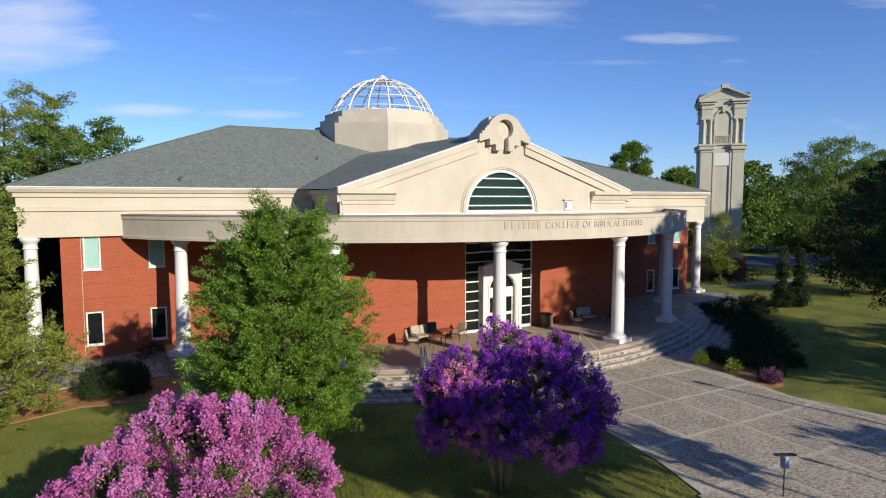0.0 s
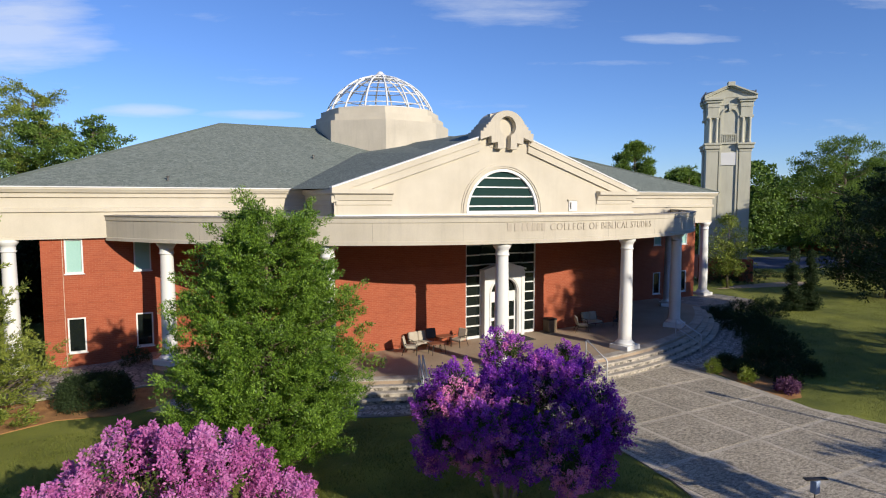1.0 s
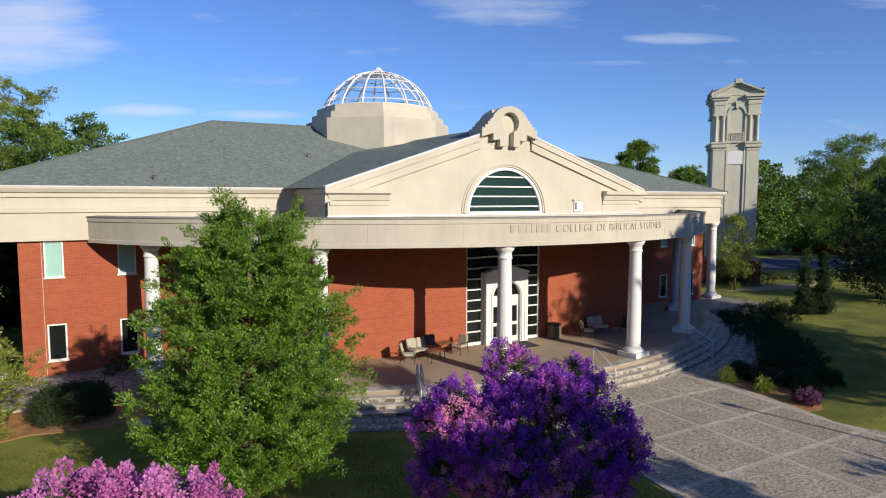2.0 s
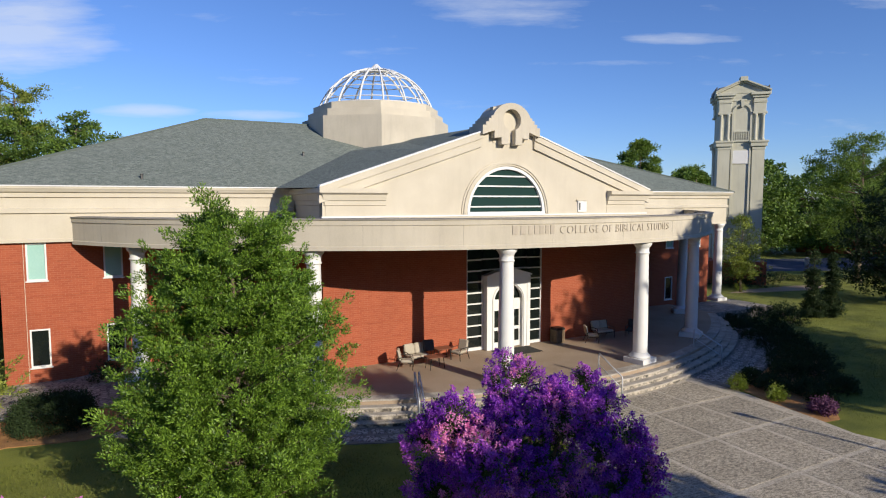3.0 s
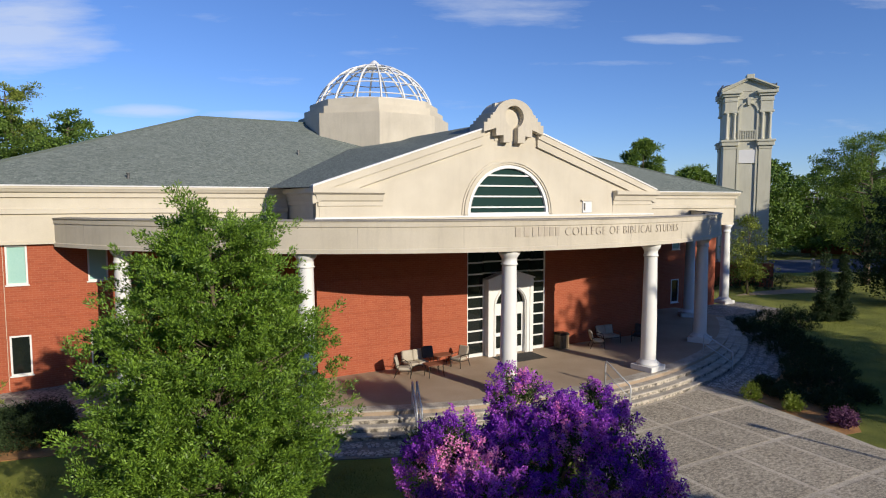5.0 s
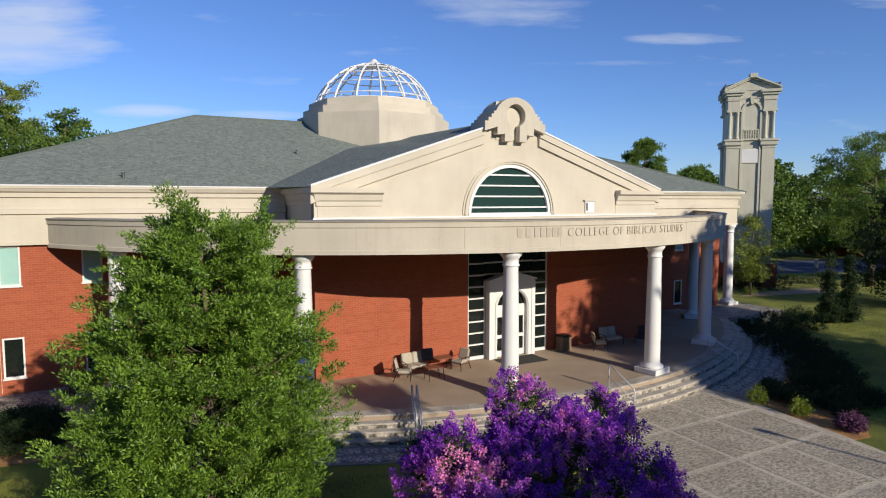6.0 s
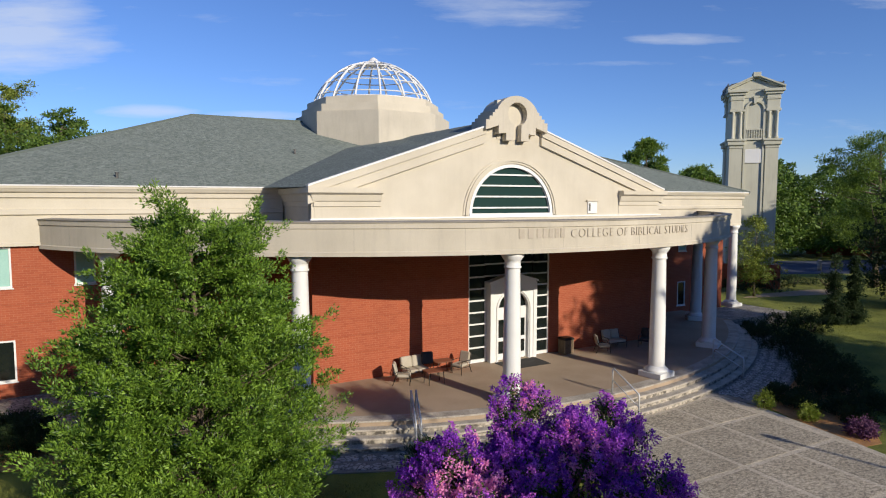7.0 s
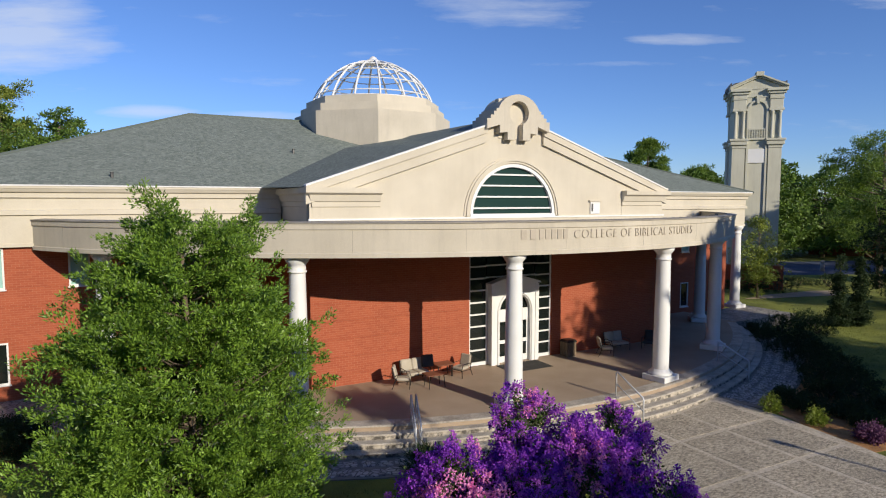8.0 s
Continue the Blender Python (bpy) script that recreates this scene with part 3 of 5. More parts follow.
hip = [((-EX, EY0, EAVE_Z), (EX, EY0, EAVE_Z), (RXR, RY, RIDGE_Z), (-RX, RY, RIDGE_Z)),
       ((EX, EY1, EAVE_Z), (-EX, EY1, EAVE_Z), (-RX, RY, RIDGE_Z), (RXR, RY, RIDGE_Z)),
       ((-EX, EY1, EAVE_Z), (-EX, EY0, EAVE_Z), (-RX, RY, RIDGE_Z)), ((EX, EY0, EAVE_Z), (EX, EY1, EAVE_Z), (RXR, RY, RIDGE_Z))]
roof = part("roof", roof_mesh([(hip[0], (1, 0, 0)), (hip[1], (1, 0, 0)), (hip[2], (0, 1, 0)), (hip[3], (0, 1, 0))]), SHINGLE, building, "grey-green asphalt shingle hipped roof")
GX, GZ0 = 8.14, 7.34
front = [(-GX, -5.72, GZ0), (-3.5, -5.72, 8.93), (0.0, -5.72, 10.12)]
back = [(-8.74, -1.84, 7.385), (-3.55, 3.56, 9.49), (0.0, 5.62, 10.3)]
gable_faces = []
for s in (-1, 1):
    f, g = [(-s * x, y, z) for x, y, z in front], [(-s * x, y, z) for x, y, z in back]
    gable_faces += [((f[0], f[1], g[1], g[0]), (0, 1, 0)), ((f[1], f[2], g[2], g[1]), (0, 1, 0))]
part("gable_roof", roof_mesh(gable_faces), SHINGLE, building, "grey-green asphalt shingle gable roof")
caps = tube([(-EX, EY0, EAVE_Z), (-RX, RY, RIDGE_Z), (RXR, RY, RIDGE_Z), (EX, EY0, EAVE_Z)], 0.07, 6)
part("ridge_cap", caps, SHINGLE, roof)
part("roof_edge", path_sweep([(-0.12, 7.37), (0.31, 7.37), (0.31, 7.41), (-0.12, 7.45)], [(-19.55, BACK_Y + 0.3), (-19.55, -1.5), (-8.4, -1.5)]), WHITE, roof)
part("roof_edge", path_sweep([(-0.12, 7.37), (0.31, 7.37), (0.31, 7.41), (-0.12, 7.45)], [(8.4, -1.5), (19.55, -1.5), (19.55, BACK_Y + 0.3)]), WHITE, roof)
for x, y in ((-13.63, -1.0), (-6.43, 2.4)):
    part("vent_pipe", lathe([(0.05, EAVE_Z + 0.392 * (y - EY0) - 0.2), (0.05, EAVE_Z + 0.392 * (y - EY0) + 0.16), (0.07, EAVE_Z + 0.392 * (y - EY0) + 0.17), (0.07, EAVE_Z + 0.392 * (y - EY0) + 0.2)], 10, (x, y)), FLASHING, roof)


# ---- pediment ----
def gable_top(x):
    return 9.98 - 0.335 * abs(x)


def pediment():
    cz, r, y0, y1 = 6.34, 1.94, GABLE_Y - 0.06, GABLE_Y + 0.3
    n = 28
    arch = [(r * math.cos(math.pi * (1 - i / n)), cz + r * math.sin(math.pi * (1 - i / n))) for i in range(n + 1)]
    bm = bmesh.new()
    for y in (y0, y1):
        lo = [bm.verts.new((x, y, z)) for x, z in arch]
        hi = [bm.verts.new((x, y, gable_top(x))) for x, z in arch]
        for i in range(n):
            bm.faces.new((lo[i], lo[i + 1], hi[i + 1], hi[i]))
        for s, k in ((-1, 0), (1, n)):
            e = bm.verts.new((s * GABLE_X, y, gable_top(GABLE_X)))
            b = bm.verts.new((s * GABLE_X, y, 6.2))
            c = bm.verts.new((s * r, y, 6.2))
            bm.faces.new((b, c, lo[k], hi[k], e))
        q = [bm.verts.new((x, y, z)) for x, z in ((-r, 6.2), (r, 6.2), (r, cz), (-r, cz))]
        bm.faces.new(q)
    rv = [[bm.verts.new((x, y, z)) for x, z in arch] for y in (y0, y1)]
    for i in range(n):
        bm.faces.new((rv[0][i], rv[0][i + 1], rv[1][i + 1], rv[1][i]))
    bmesh.ops.recalc_face_normals(bm, faces=bm.faces)
    wall = part("pediment", bm, STUCCO, building, "cream stucco pediment with an arched window")

    def arch_band(r0, r1, ya, yb, nn=32):
        b = bmesh.new()
        rows = []
        for i in range(nn + 1):
            a = math.pi * i / nn
            rows.append([b.verts.new((rr * math.cos(a), yy, cz + rr * math.sin(a))) for rr, yy in ((r0, yb), (r0, ya), (r1, ya), (r1, yb))])
        for p, q2 in zip(rows, rows[1:]):
            for i in range(4):
                b.faces.new((p[i], p[(i + 1) % 4], q2[(i + 1) % 4], q2[i]))
        bmesh.ops.recalc_face_normals(b, faces=b.faces)
        return b
    part("arch_moulding", arch_band(1.99, 2.07, y0 - 0.05, y0 + 0.01), STUCCO, wall)
    part("arch_moulding", arch_band(2.07, 2.15, y0 - 0.09, y0 + 0.01), STUCCO, wall)
    part("arch_moulding", arch_band(2.15, 2.23, y0 - 0.04, y0 + 0.01), STUCCO, wall)
    w = part("arched_window", arch_band(1.84, 1.96, y0 - 0.02, y0 + 0.14), WHITE, building, "half-round window with white frame and horizontal bars")
    fan = bmesh.new()
    vs = [fan.verts.new((1.86 * math.cos(math.pi * i / 32), y0 + 0.1, cz + 1.86 * math.sin(math.pi * i / 32))) for i in range(33)]
    fan.faces.new(vs)
    part("pane", fan, GLASS_TEAL, w)
    part("sill", boxes((-1.96, 1.96, y0 - 0.05, y0 + 0.14, cz - 0.06, cz + 0.07), bevel=0.01), WHITE, w)
    for z in (6.62, 7.05, 7.47, 7.89):
        hw = math.sqrt(1.85 ** 2 - (z - cz) ** 2)
        part("glazing_bar", boxes((-hw, hw, y0 + 0.03, y0 + 0.12, z - 0.03, z + 0.03)), WHITE, w)
    # small white louvre beside the window
    louvre = part("wall_louvre", boxes((3.80, 4.30, y0 - 0.06, y0 + 0.01, 6.36, 6.86), bevel=0.01), WHITE, wall)
    part("louvre_slot", boxes((3.84, 3.93, y0 - 0.066, y0 - 0.05, 6.46, 6.78)), FLASHING, louvre)
    part("louvre_cap", boxes((3.72, 4.38, y0 - 0.1, y0 + 0.01, 6.86, 6.92)), STUCCO, wall)
    part("base_flashing", boxes((-GABLE_X - 0.05, GABLE_X + 0.05, y0 - 0.08, y0 + 0.004, 6.24, 6.30)), WHITE, wall)
    part("base_band", boxes((-GABLE_X - 0.05, GABLE_X + 0.05, y0 - 0.05, y0 + 0.004, 5.84, 6.239)), STUCCO, wall)
    # raking cornice, in two steps under a white edge
    for s in (-1, 1):
        for d0, d1, out in ((0.0, -0.06, 0.20), (-0.06, -0.30, 0.17), (-0.30, -0.62, 0.11)):
            pts = []
            for x, d in ((8.14, d0), (1.3, d0), (1.3, d1), (8.14, d1)):
                pts.append((s * x, 10.16 - 0.336 * x + d * 1.05))
            part("rake_moulding", prism(pts, "y", y0 - out, y0 + 0.1), WHITE if d0 == 0.0 else STUCCO, wall)
    # omega-shaped crest
    half = [(-0.17, 9.18), (-0.52, 9.18), (-0.52, 9.46), (-0.86, 9.42), (-0.86, 9.72), (-1.42, 9.54), (-1.42, 9.92), (-1.27, 9.92), (-1.27, 10.06), (-1.13, 10.06), (-1.13, 10.2), (-1.02, 10.2), (-1.02, 10.3)]
    half += [(-1.0 * math.cos(radians(a)), 9.98 + 0.9 * math.sin(radians(a))) for a in range(22, 90, 8)] + [(0.0, 10.88)]
    outer = half + [(-x, z) for x, z in half[-2::-1]]
    hole = [(0.44 * math.sin(radians(a)), 10.19 - 0.44 * math.cos(radians(a))) for a in range(24, 337, 13)]
    crest = part("omega_crest", prism(outer + hole, "y", y0 - 0.32, y0 + 0.75), STUCCO_AGED, building, "weathered stucco omega-shaped gable crest")
    part("crest_recess", boxes((-0.75, 0.75, y0 - 0.03, y0 + 0.2, 9.25, 10.72)), STUCCO, crest)


pediment()

# ---- lantern and dome ----
LX, LY = -0.5, 7.6


def octagon(apothem):
    r = apothem / math.cos(math.pi / 8)
    return [(LX + r * math.cos(radians(26.5 + 45 * k)), LY + r * math.sin(radians(26.5 + 45 * k))) for k in range(8)]


lantern = part("lantern", prism(octagon(4.05), "z", 7.6, 11.5), STUCCO_AGED, building, "cream stepped octagonal lantern under an open dome")
for ap, z0, z1 in ((3.74, 11.5, 11.92), (3.45, 11.92, 12.33)):
    part("lantern_step", prism(octagon(ap), "z", z0, z1), STUCCO, lantern)
DR, DZ, DH = 3.36, 12.37, 2.32
SR = (DR ** 2 + DH ** 2) / (2 * DH)
dome = empty("dome")
dome.name = "open_dome"
tagged(dome, "open white metal lattice dome on the lantern", "dome")


def dome_point(a, f):
    """a: turn in degrees; f: 0 at the foot, 1 at the crown."""
    e0 = math.asin((SR - DH) / SR)
    e = e0 + (math.pi / 2 - e0) * f
    return Vector((LX + SR * math.cos(e) * math.cos(radians(a)), LY + SR * math.cos(e) * math.sin(radians(a)), DZ - (SR - DH) + SR * math.sin(e)))


for k in range(16):
    part("rib", tube([dome_point(k * 22.5 + 7, i / 12 * 0.95) for i in range(13)], 0.058, 6), WHITE, dome)
for f in (0.0, 0.07, 0.25, 0.44, 0.62, 0.8):
    ring = [dome_point(k * 11.25, f) for k in range(33)]
    part("ring", tube(ring, 0.032, 6), WHITE, dome)
part("crown", lathe([(0.62, DZ + DH - 0.1), (0.62, DZ + DH), (0.3, DZ + DH + 0.12), (0.12, DZ + DH + 0.3), (0.02, DZ + DH + 0.34)], 16, (LX, LY)), WHITE, dome)

# ---- portico: columns, curved fascia, roof ----
FR, FEND = 18.3, 60.7
fascia = part("curved_fascia", arc_sweep([(FR - 0.75, 5.3), (FR + 0.03, 5.3), (FR + 0.03, 5.42), (FR, 5.44), (FR, 6.08), (FR + 0.03, 6.1), (FR + 0.03, 6.26), (FR - 0.25, 6.26), (FR - 0.25, 5.9), (FR - 0.75, 5.9)], -FEND, FEND, 96), STUCCO_AGED, building, "weathered cream curved portico fascia")
part("coping", arc_sweep([(FR - 0.3, 6.26), (FR + 0.06, 6.26), (FR + 0.06, 6.29), (FR - 0.3, 6.32)], -FEND, FEND, 96), COPING, fascia, "stained grey coping")
part("portico_roof", prism(arc_pts(FR - 0.7, -FEND, FEND, 60), "z", 5.7, 5.86), PORTICO_ROOF, building)
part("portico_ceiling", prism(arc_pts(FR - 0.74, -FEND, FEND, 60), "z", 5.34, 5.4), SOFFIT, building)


def column(x, y, z0, z1, turn):
    c = part("column", lathe([(0.275, z0 + 0.34), (0.277, z0 + 0.4), (0.273, z0 + 1.6), (0.258, z0 + 2.8), (0.232, z1 - 0.42), (0.232, z1 - 0.2)], 28), WHITE, building, smooth=True)
    part("base_moulding", lathe([(0.41, z0 + 0.2), (0.42, z0 + 0.26), (0.38, z0 + 0.30), (0.32, z0 + 0.34), (0.29, z0 + 0.4)], 28), WHITE, c, smooth=True)
    part("plinth", boxes((-0.45, 0.45, -0.45, 0.45, z0, z0 + 0.2), bevel=0.012), WHITE, c)
    part("capital", lathe([(0.24, z1 - 0.46), (0.272, z1 - 0.45), (0.272, z1 - 0.41), (0.245, z1 - 0.40), (0.245, z1 - 0.24), (0.26, z1 - 0.22), (0.345, z1 - 0.10), (0.355, z1)], 28), WHITE, c, smooth=True)
    c.matrix_basis = pose(x, y, 0, 0, 0, turn)
    return c


for x, y in ((-13.95, -3.6), (-9.0, -7.95), (-3.03, -10.18), (3.28, -10.14), (8.8, -7.95), (13.25, -3.6)):
    column(x, y, FLOOR, 5.3, math.degrees(math.atan2(x, ARC_Y - y)))
column(-19.2, -1.28, 0.32, 5.4, 0)
column(19.2, -1.28, 0.5, 5.4, 0)
for k in range(-5, 6):
    d = -4.95 + 10.05 * k
    part("panel_joint", arc_sweep([(FR - 0.02, 5.44), (FR + 0.0025, 5.44), (FR + 0.0025, 6.08), (FR - 0.02, 6.08)], d, d + 0.03, 1), COPING, fascia)
# ---- entrance: glazed screen with white doorcase ----
def entrance():
    y = GABLE_Y + 0.10
    x0, x1, z0, z1 = GLAZE
    screen = part("glazed_screen", boxes((x0, x1, y - 0.05, y + 0.05, z1 - 0.06, z1)), WHITE, building, "tall glazed entrance screen with white bars")
    for a, b, top in ((x0, x0 + 0.06, z1 - 0.06), (x1 - 0.06, x1, z1 - 0.06), (-1.16, -1.10, 3.74), (1.10, 1.16, 3.74)):
        part("mullion", boxes((a, b, y - 0.05, y + 0.05, z0, top)), WHITE, screen)
    for a, b in ((x0 + 0.06, -1.16), (1.16, x1 - 0.06)):
        part("pane", boxes((a, b, y + 0.0, y + 0.012, z0, z1)), GLASS_DARK, screen)
        part("base_rail", boxes((a, b, y - 0.06, y + 0.05, z0, z0 + 0.13)), WHITE, screen)
        for k in range(9):
            z = 1.19 + 0.46 * k
            part("glazing_bar", boxes((a, b, y - 0.05, y + 0.04, z - 0.028, z + 0.028)), WHITE, screen)
    part("pane", boxes((-1.10, 1.10, y + 0.0, y + 0.012, 3.0, z1)), GLASS_DARK, screen)
    for z in (3.97, 4.43, 4.89):
        part("glazing_bar", boxes((-1.16, 1.16, y - 0.05, y + 0.04, z - 0.028, z + 0.028)), WHITE, screen)
    # doorcase: a gabled white front with an arched opening
    cz, r = 2.62, 0.72
    yd0, yd1 = y - 0.34, y + 0.04
    n = 20
    arch = [(r * math.cos(math.pi * (1 - i / n)), cz + r * math.sin(math.pi * (1 - i / n))) for i in range(n + 1)]
    outline = [(-1.08, z0), (-1.08, 3.72), (0.0, 4.0), (1.08, 3.72), (1.08, z0), (r, z0)] + arch[::-1] + [(-r, z0)]
    case = part("doorcase", prism(outline, "y", yd0, yd1), WHITE, building, "white gabled doorcase with arched double doors")
    for s in (-1, 1):
        part("roof_moulding", prism([(s * 1.16, 3.68), (s * 1.16, 3.75), (0, 4.08), (0, 3.98)], "y", yd0 - 0.06, yd1), WHITE, case)
        part("pilaster", boxes((*sorted((s * 1.10, s * 0.94)), yd0 - 0.03, yd0, z0, 3.66)), WHITE, case)
    b = bmesh.new()
    rows = []
    path = [(-r - 0.07, z0)] + [((r + 0.07) * math.cos(math.pi * (1 - i / n)), cz + (r + 0.07) * math.sin(math.pi * (1 - i / n))) for i in range(n + 1)] + [(r + 0.07, z0)]
    part("arch_moulding", tube([(px, yd0, pz) for px, pz in path], 0.05, 6), WHITE, case)
    dy = y - 0.16
    fan = bmesh.new()
    fan.faces.new([fan.verts.new(((r - 0.02) * math.cos(math.pi * i / 24), dy + 0.02, cz + 0.08 + (r - 0.08) * math.sin(math.pi * i / 24))) for i in range(25)])
    part("fanlight", fan, GLASS_DARK, case)
    part("transom", boxes((-r, r, dy - 0.04, dy + 0.05, 2.32, 2.70)), WHITE, case)
    for s in (-1, 1):
        a, c = sorted((s * 0.015, s * r))
        leaf = bmesh.new()
        for q in ((a, a + 0.09, 0.62, 2.32), (c - 0.09, c, 0.62, 2.32), (a + 0.09, c - 0.09, 0.62, 0.86), (a + 0.09, c - 0.09, 1.36, 1.50), (a + 0.09, c - 0.09, 2.22, 2.32)):
            box(leaf, q[0], q[1], dy - 0.03, dy + 0.03, q[2], q[3])
        door = part("door", leaf, WHITE, case, "white double door leaf with glass panels")
        part("pane", boxes((a + 0.09, c - 0.09, dy - 0.004, dy + 0.004, 0.86, 1.36)), GLASS_DARK, door)
        part("pane", boxes((a + 0.09, c - 0.09, dy - 0.004, dy + 0.004, 1.50, 2.22)), GLASS_DARK, door)
        part("handle", tube([(s * 0.07, dy - 0.03, 1.3), (s * 0.07, dy - 0.09, 1.33), (s * 0.07, dy - 0.09, 1.62), (s * 0.07, dy - 0.03, 1.65)], 0.014, 6), METAL_GREY, door)


entrance()
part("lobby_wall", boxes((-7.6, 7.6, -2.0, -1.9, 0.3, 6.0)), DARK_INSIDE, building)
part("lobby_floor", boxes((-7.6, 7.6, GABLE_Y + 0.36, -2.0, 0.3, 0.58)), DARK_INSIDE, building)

# ---- inscription on the curved fascia ----
def bend_text(word, start_deg, size, z):
    """A word in the built-in font, bent round the fascia; gives the angle at its end."""
    cu = bpy.data.curves.new("word", "FONT")
    cu.body, cu.size, cu.extrude, cu.space_character, cu.offset = word, size, 0.012, 1.14, -0.0075
    tmp = bpy.data.objects.new("word", cu)
    scene.collection.objects.link(tmp)
    me = bpy.data.meshes.new_from_object(tmp.evaluated_get(bpy.context.evaluated_depsgraph_get()))
    bpy.data.objects.remove(tmp)
    wide = max(v.co.x for v in me.vertices)
    for v in me.vertices:
        a = start_deg + math.degrees(v.co.x * 0.92 / FR)
        v.co = arc_point(FR + 0.014 + v.co.z, a, z + v.co.y)
    me.materials.append(INSCRIPTION)
    ob = new("inscription", me)
    ob.parent = fascia
    tagged(ob, "raised bronze-brown lettering")
    return start_deg + math.degrees(wide * 0.92 / FR)


LET_Z, LET_H = 5.76, 0.29
gap = 0.66
a = -9.72
for wide in (0.18, 0.18, 0.15, 0.15, 0.15, 0.15, 0.15):
    da = math.degrees(wide / FR)
    part("inscription", arc_sweep([(FR - 0.01, LET_Z), (FR + 0.018, LET_Z), (FR + 0.018, LET_Z + LET_H), (FR - 0.01, LET_Z + LET_H)], a, a + da, 6), INSCRIPTION, fascia)
    a += da + (0.37 if wide > 0.16 else 0.18)
a += gap * 0.75
for word in ("COLLEGE", "OF", "BIBLICAL", "STUDIES"):
    a = bend_text(word, a, 0.4, LET_Z) + gap * 0.75

# dark metal scupper bracket where the fascia meets the right wing, and a light row of roof clips
for k in range(26):
    d = -7 + k * 1.95
    part("roof_clip", boxes((-0.06, 0.06, -0.05, 0.05, 5.86, 6.30)), FLASHING, building).matrix_basis = pose(*arc_point(FR - 0.75, d), 0, 0, d)


# ---- bell tower ----
def tower():
    t = empty("bell_tower", (32.0, 7.0, -0.1), -45)
    t.scale = (0.925, 0.925, 0.975)
    tagged(t, "tall grey-green stucco bell tower with pedimented top", "tower")
    W = 1.9
    part("brick_base", boxes((-2.35, 2.35, -2.35, 2.35, -0.1, 2.0)), BRICK, t)
    part("shaft", boxes((-W + 0.15, W - 0.15, -W + 0.15, W - 0.15, 1.9, 16.0)), TOWER_STUCCO, t)
    for sx in (-1, 1):
        for sy in (-1, 1):
            px = sorted((sx * W, sx * (W - 1.0)))
            py = sorted((sy * W, sy * (W - 1.0)))
            pier = part("pier", boxes((*px, *py, 2.0, 11.41)), TOWER_STUCCO, t)
            for z0, z1, o in ((11.41, 11.66, 0.05), (11.66, 11.98, 0.18), (11.98, 12.16, 0.26)):
                part("pier_moulding", boxes((px[0] - o, px[1] + o, py[0] - o, py[1] + o, z0, z1), bevel=0.03), TOWER_STUCCO, pier)
            q = 0.14
            part("pier_core", boxes((px[0] + q, px[1] - 0.02, py[0] + q, py[1] - 0.02, 12.16, 14.35)) if sx < 0 else boxes((px[0] + 0.02, px[1] - q, py[0] + q, py[1] - 0.02, 12.16, 14.35)), TOWER_STUCCO, pier)
            for ux, uy in ((px[0] + 0.2, py[0] + 0.08), (px[1] - 0.2, py[0] + 0.08)) if sy < 0 else ():
                part("small_column", lathe([(0.17, 12.16), (0.17, 12.31), (0.13, 12.36), (0.115, 14.15), (0.17, 14.25), (0.17, 14.35)], 14, (ux, uy)), TOWER_STUCCO, pier, smooth=True)
            for z0, z1, o in ((14.35, 14.55, 0.08), (14.55, 15.27, 0.0), (15.27, 15.37, 0.06), (15.37, 15.68, 0.03), (15.68, 15.88, 0.16), (15.88, 16.1, 0.3)):
                part("entablature_block", boxes((px[0] - o, px[1] + o, py[0] - o, py[1] + o, z0, z1), bevel=0.02), TOWER_STUCCO, pier)
    for sy in (-1, 1):
        f0, f1 = sorted((sy * (W - 0.06), sy * (W - 0.6)))
        gable = part("tympanum", prism([(-2.1, 16.08), (2.1, 16.08), (0.0, 16.98)], "y", f0, f1), TOWER_STUCCO, t)
        for sx in (-1, 1):
            for lo, hi, out in ((0.0, 0.13, 0.16), (0.13, 0.25, 0.3)):
                g0, g1 = sorted((sy * (W + out), sy * (W - 0.5)))
                part("rake_moulding", prism([(sx * 2.22, 16.06 + lo), (0.0, 17.0 + lo), (0.0, 17.0 + hi), (sx * 2.22, 16.06 + hi)], "y", g0, g1), TOWER_STUCCO, gable)
        g0, g1 = sorted((sy * (W + 0.34), sy * (W - 0.5)))
        part("apex_block", boxes((-0.3, 0.3, g0, g1, 17.04, 17.4), bevel=0.02), TOWER_STUCCO, gable)
    part("roof", prism([(-2.12, 16.1), (2.12, 16.1), (1.97, 16.6), (0.0, 16.96), (-1.97, 16.6)], "y", -1.8, 1.8), FLASHING, t)
    for k in range(9):
        for sx in (-1, 1):
            part("roof_tile", boxes((-0.07, 0.07, 0.0, 0.09, 16.12, 16.68)), FLASHING, t).matrix_basis = pose(sx * 2.06, -1.68 + k * 0.42, 0, 0, 0, -sx * 90)
    part("frieze", boxes((-W + 0.5, W - 0.5, -W + 0.1, W - 0.1, 15.45, 16.1)), TOWER_STUCCO, t)
    # arched niche with keystone, balustrade and white panel
    y = -W + 0.15
    n = 16
    r = 0.66
    ring = [r + 0.14, r]
    outline = [(ring[0] * math.cos(math.pi * i / n), 14.45 + ring[0] * math.sin(math.pi * i / n)) for i in range(n + 1)] + [(ring[1] * math.cos(math.pi * (n - i) / n), 14.45 + ring[1] * math.sin(math.pi * (n - i) / n)) for i in range(n + 1)]
    part("arch_surround", prism(outline, "y", y - 0.12, y), TOWER_STUCCO, t)
    for sx in (-1, 1):
        part("arch_jamb", boxes((*sorted((sx * r, sx * (r + 0.14))), y - 0.12, y, 2.0, 14.45)), TOWER_STUCCO, t)
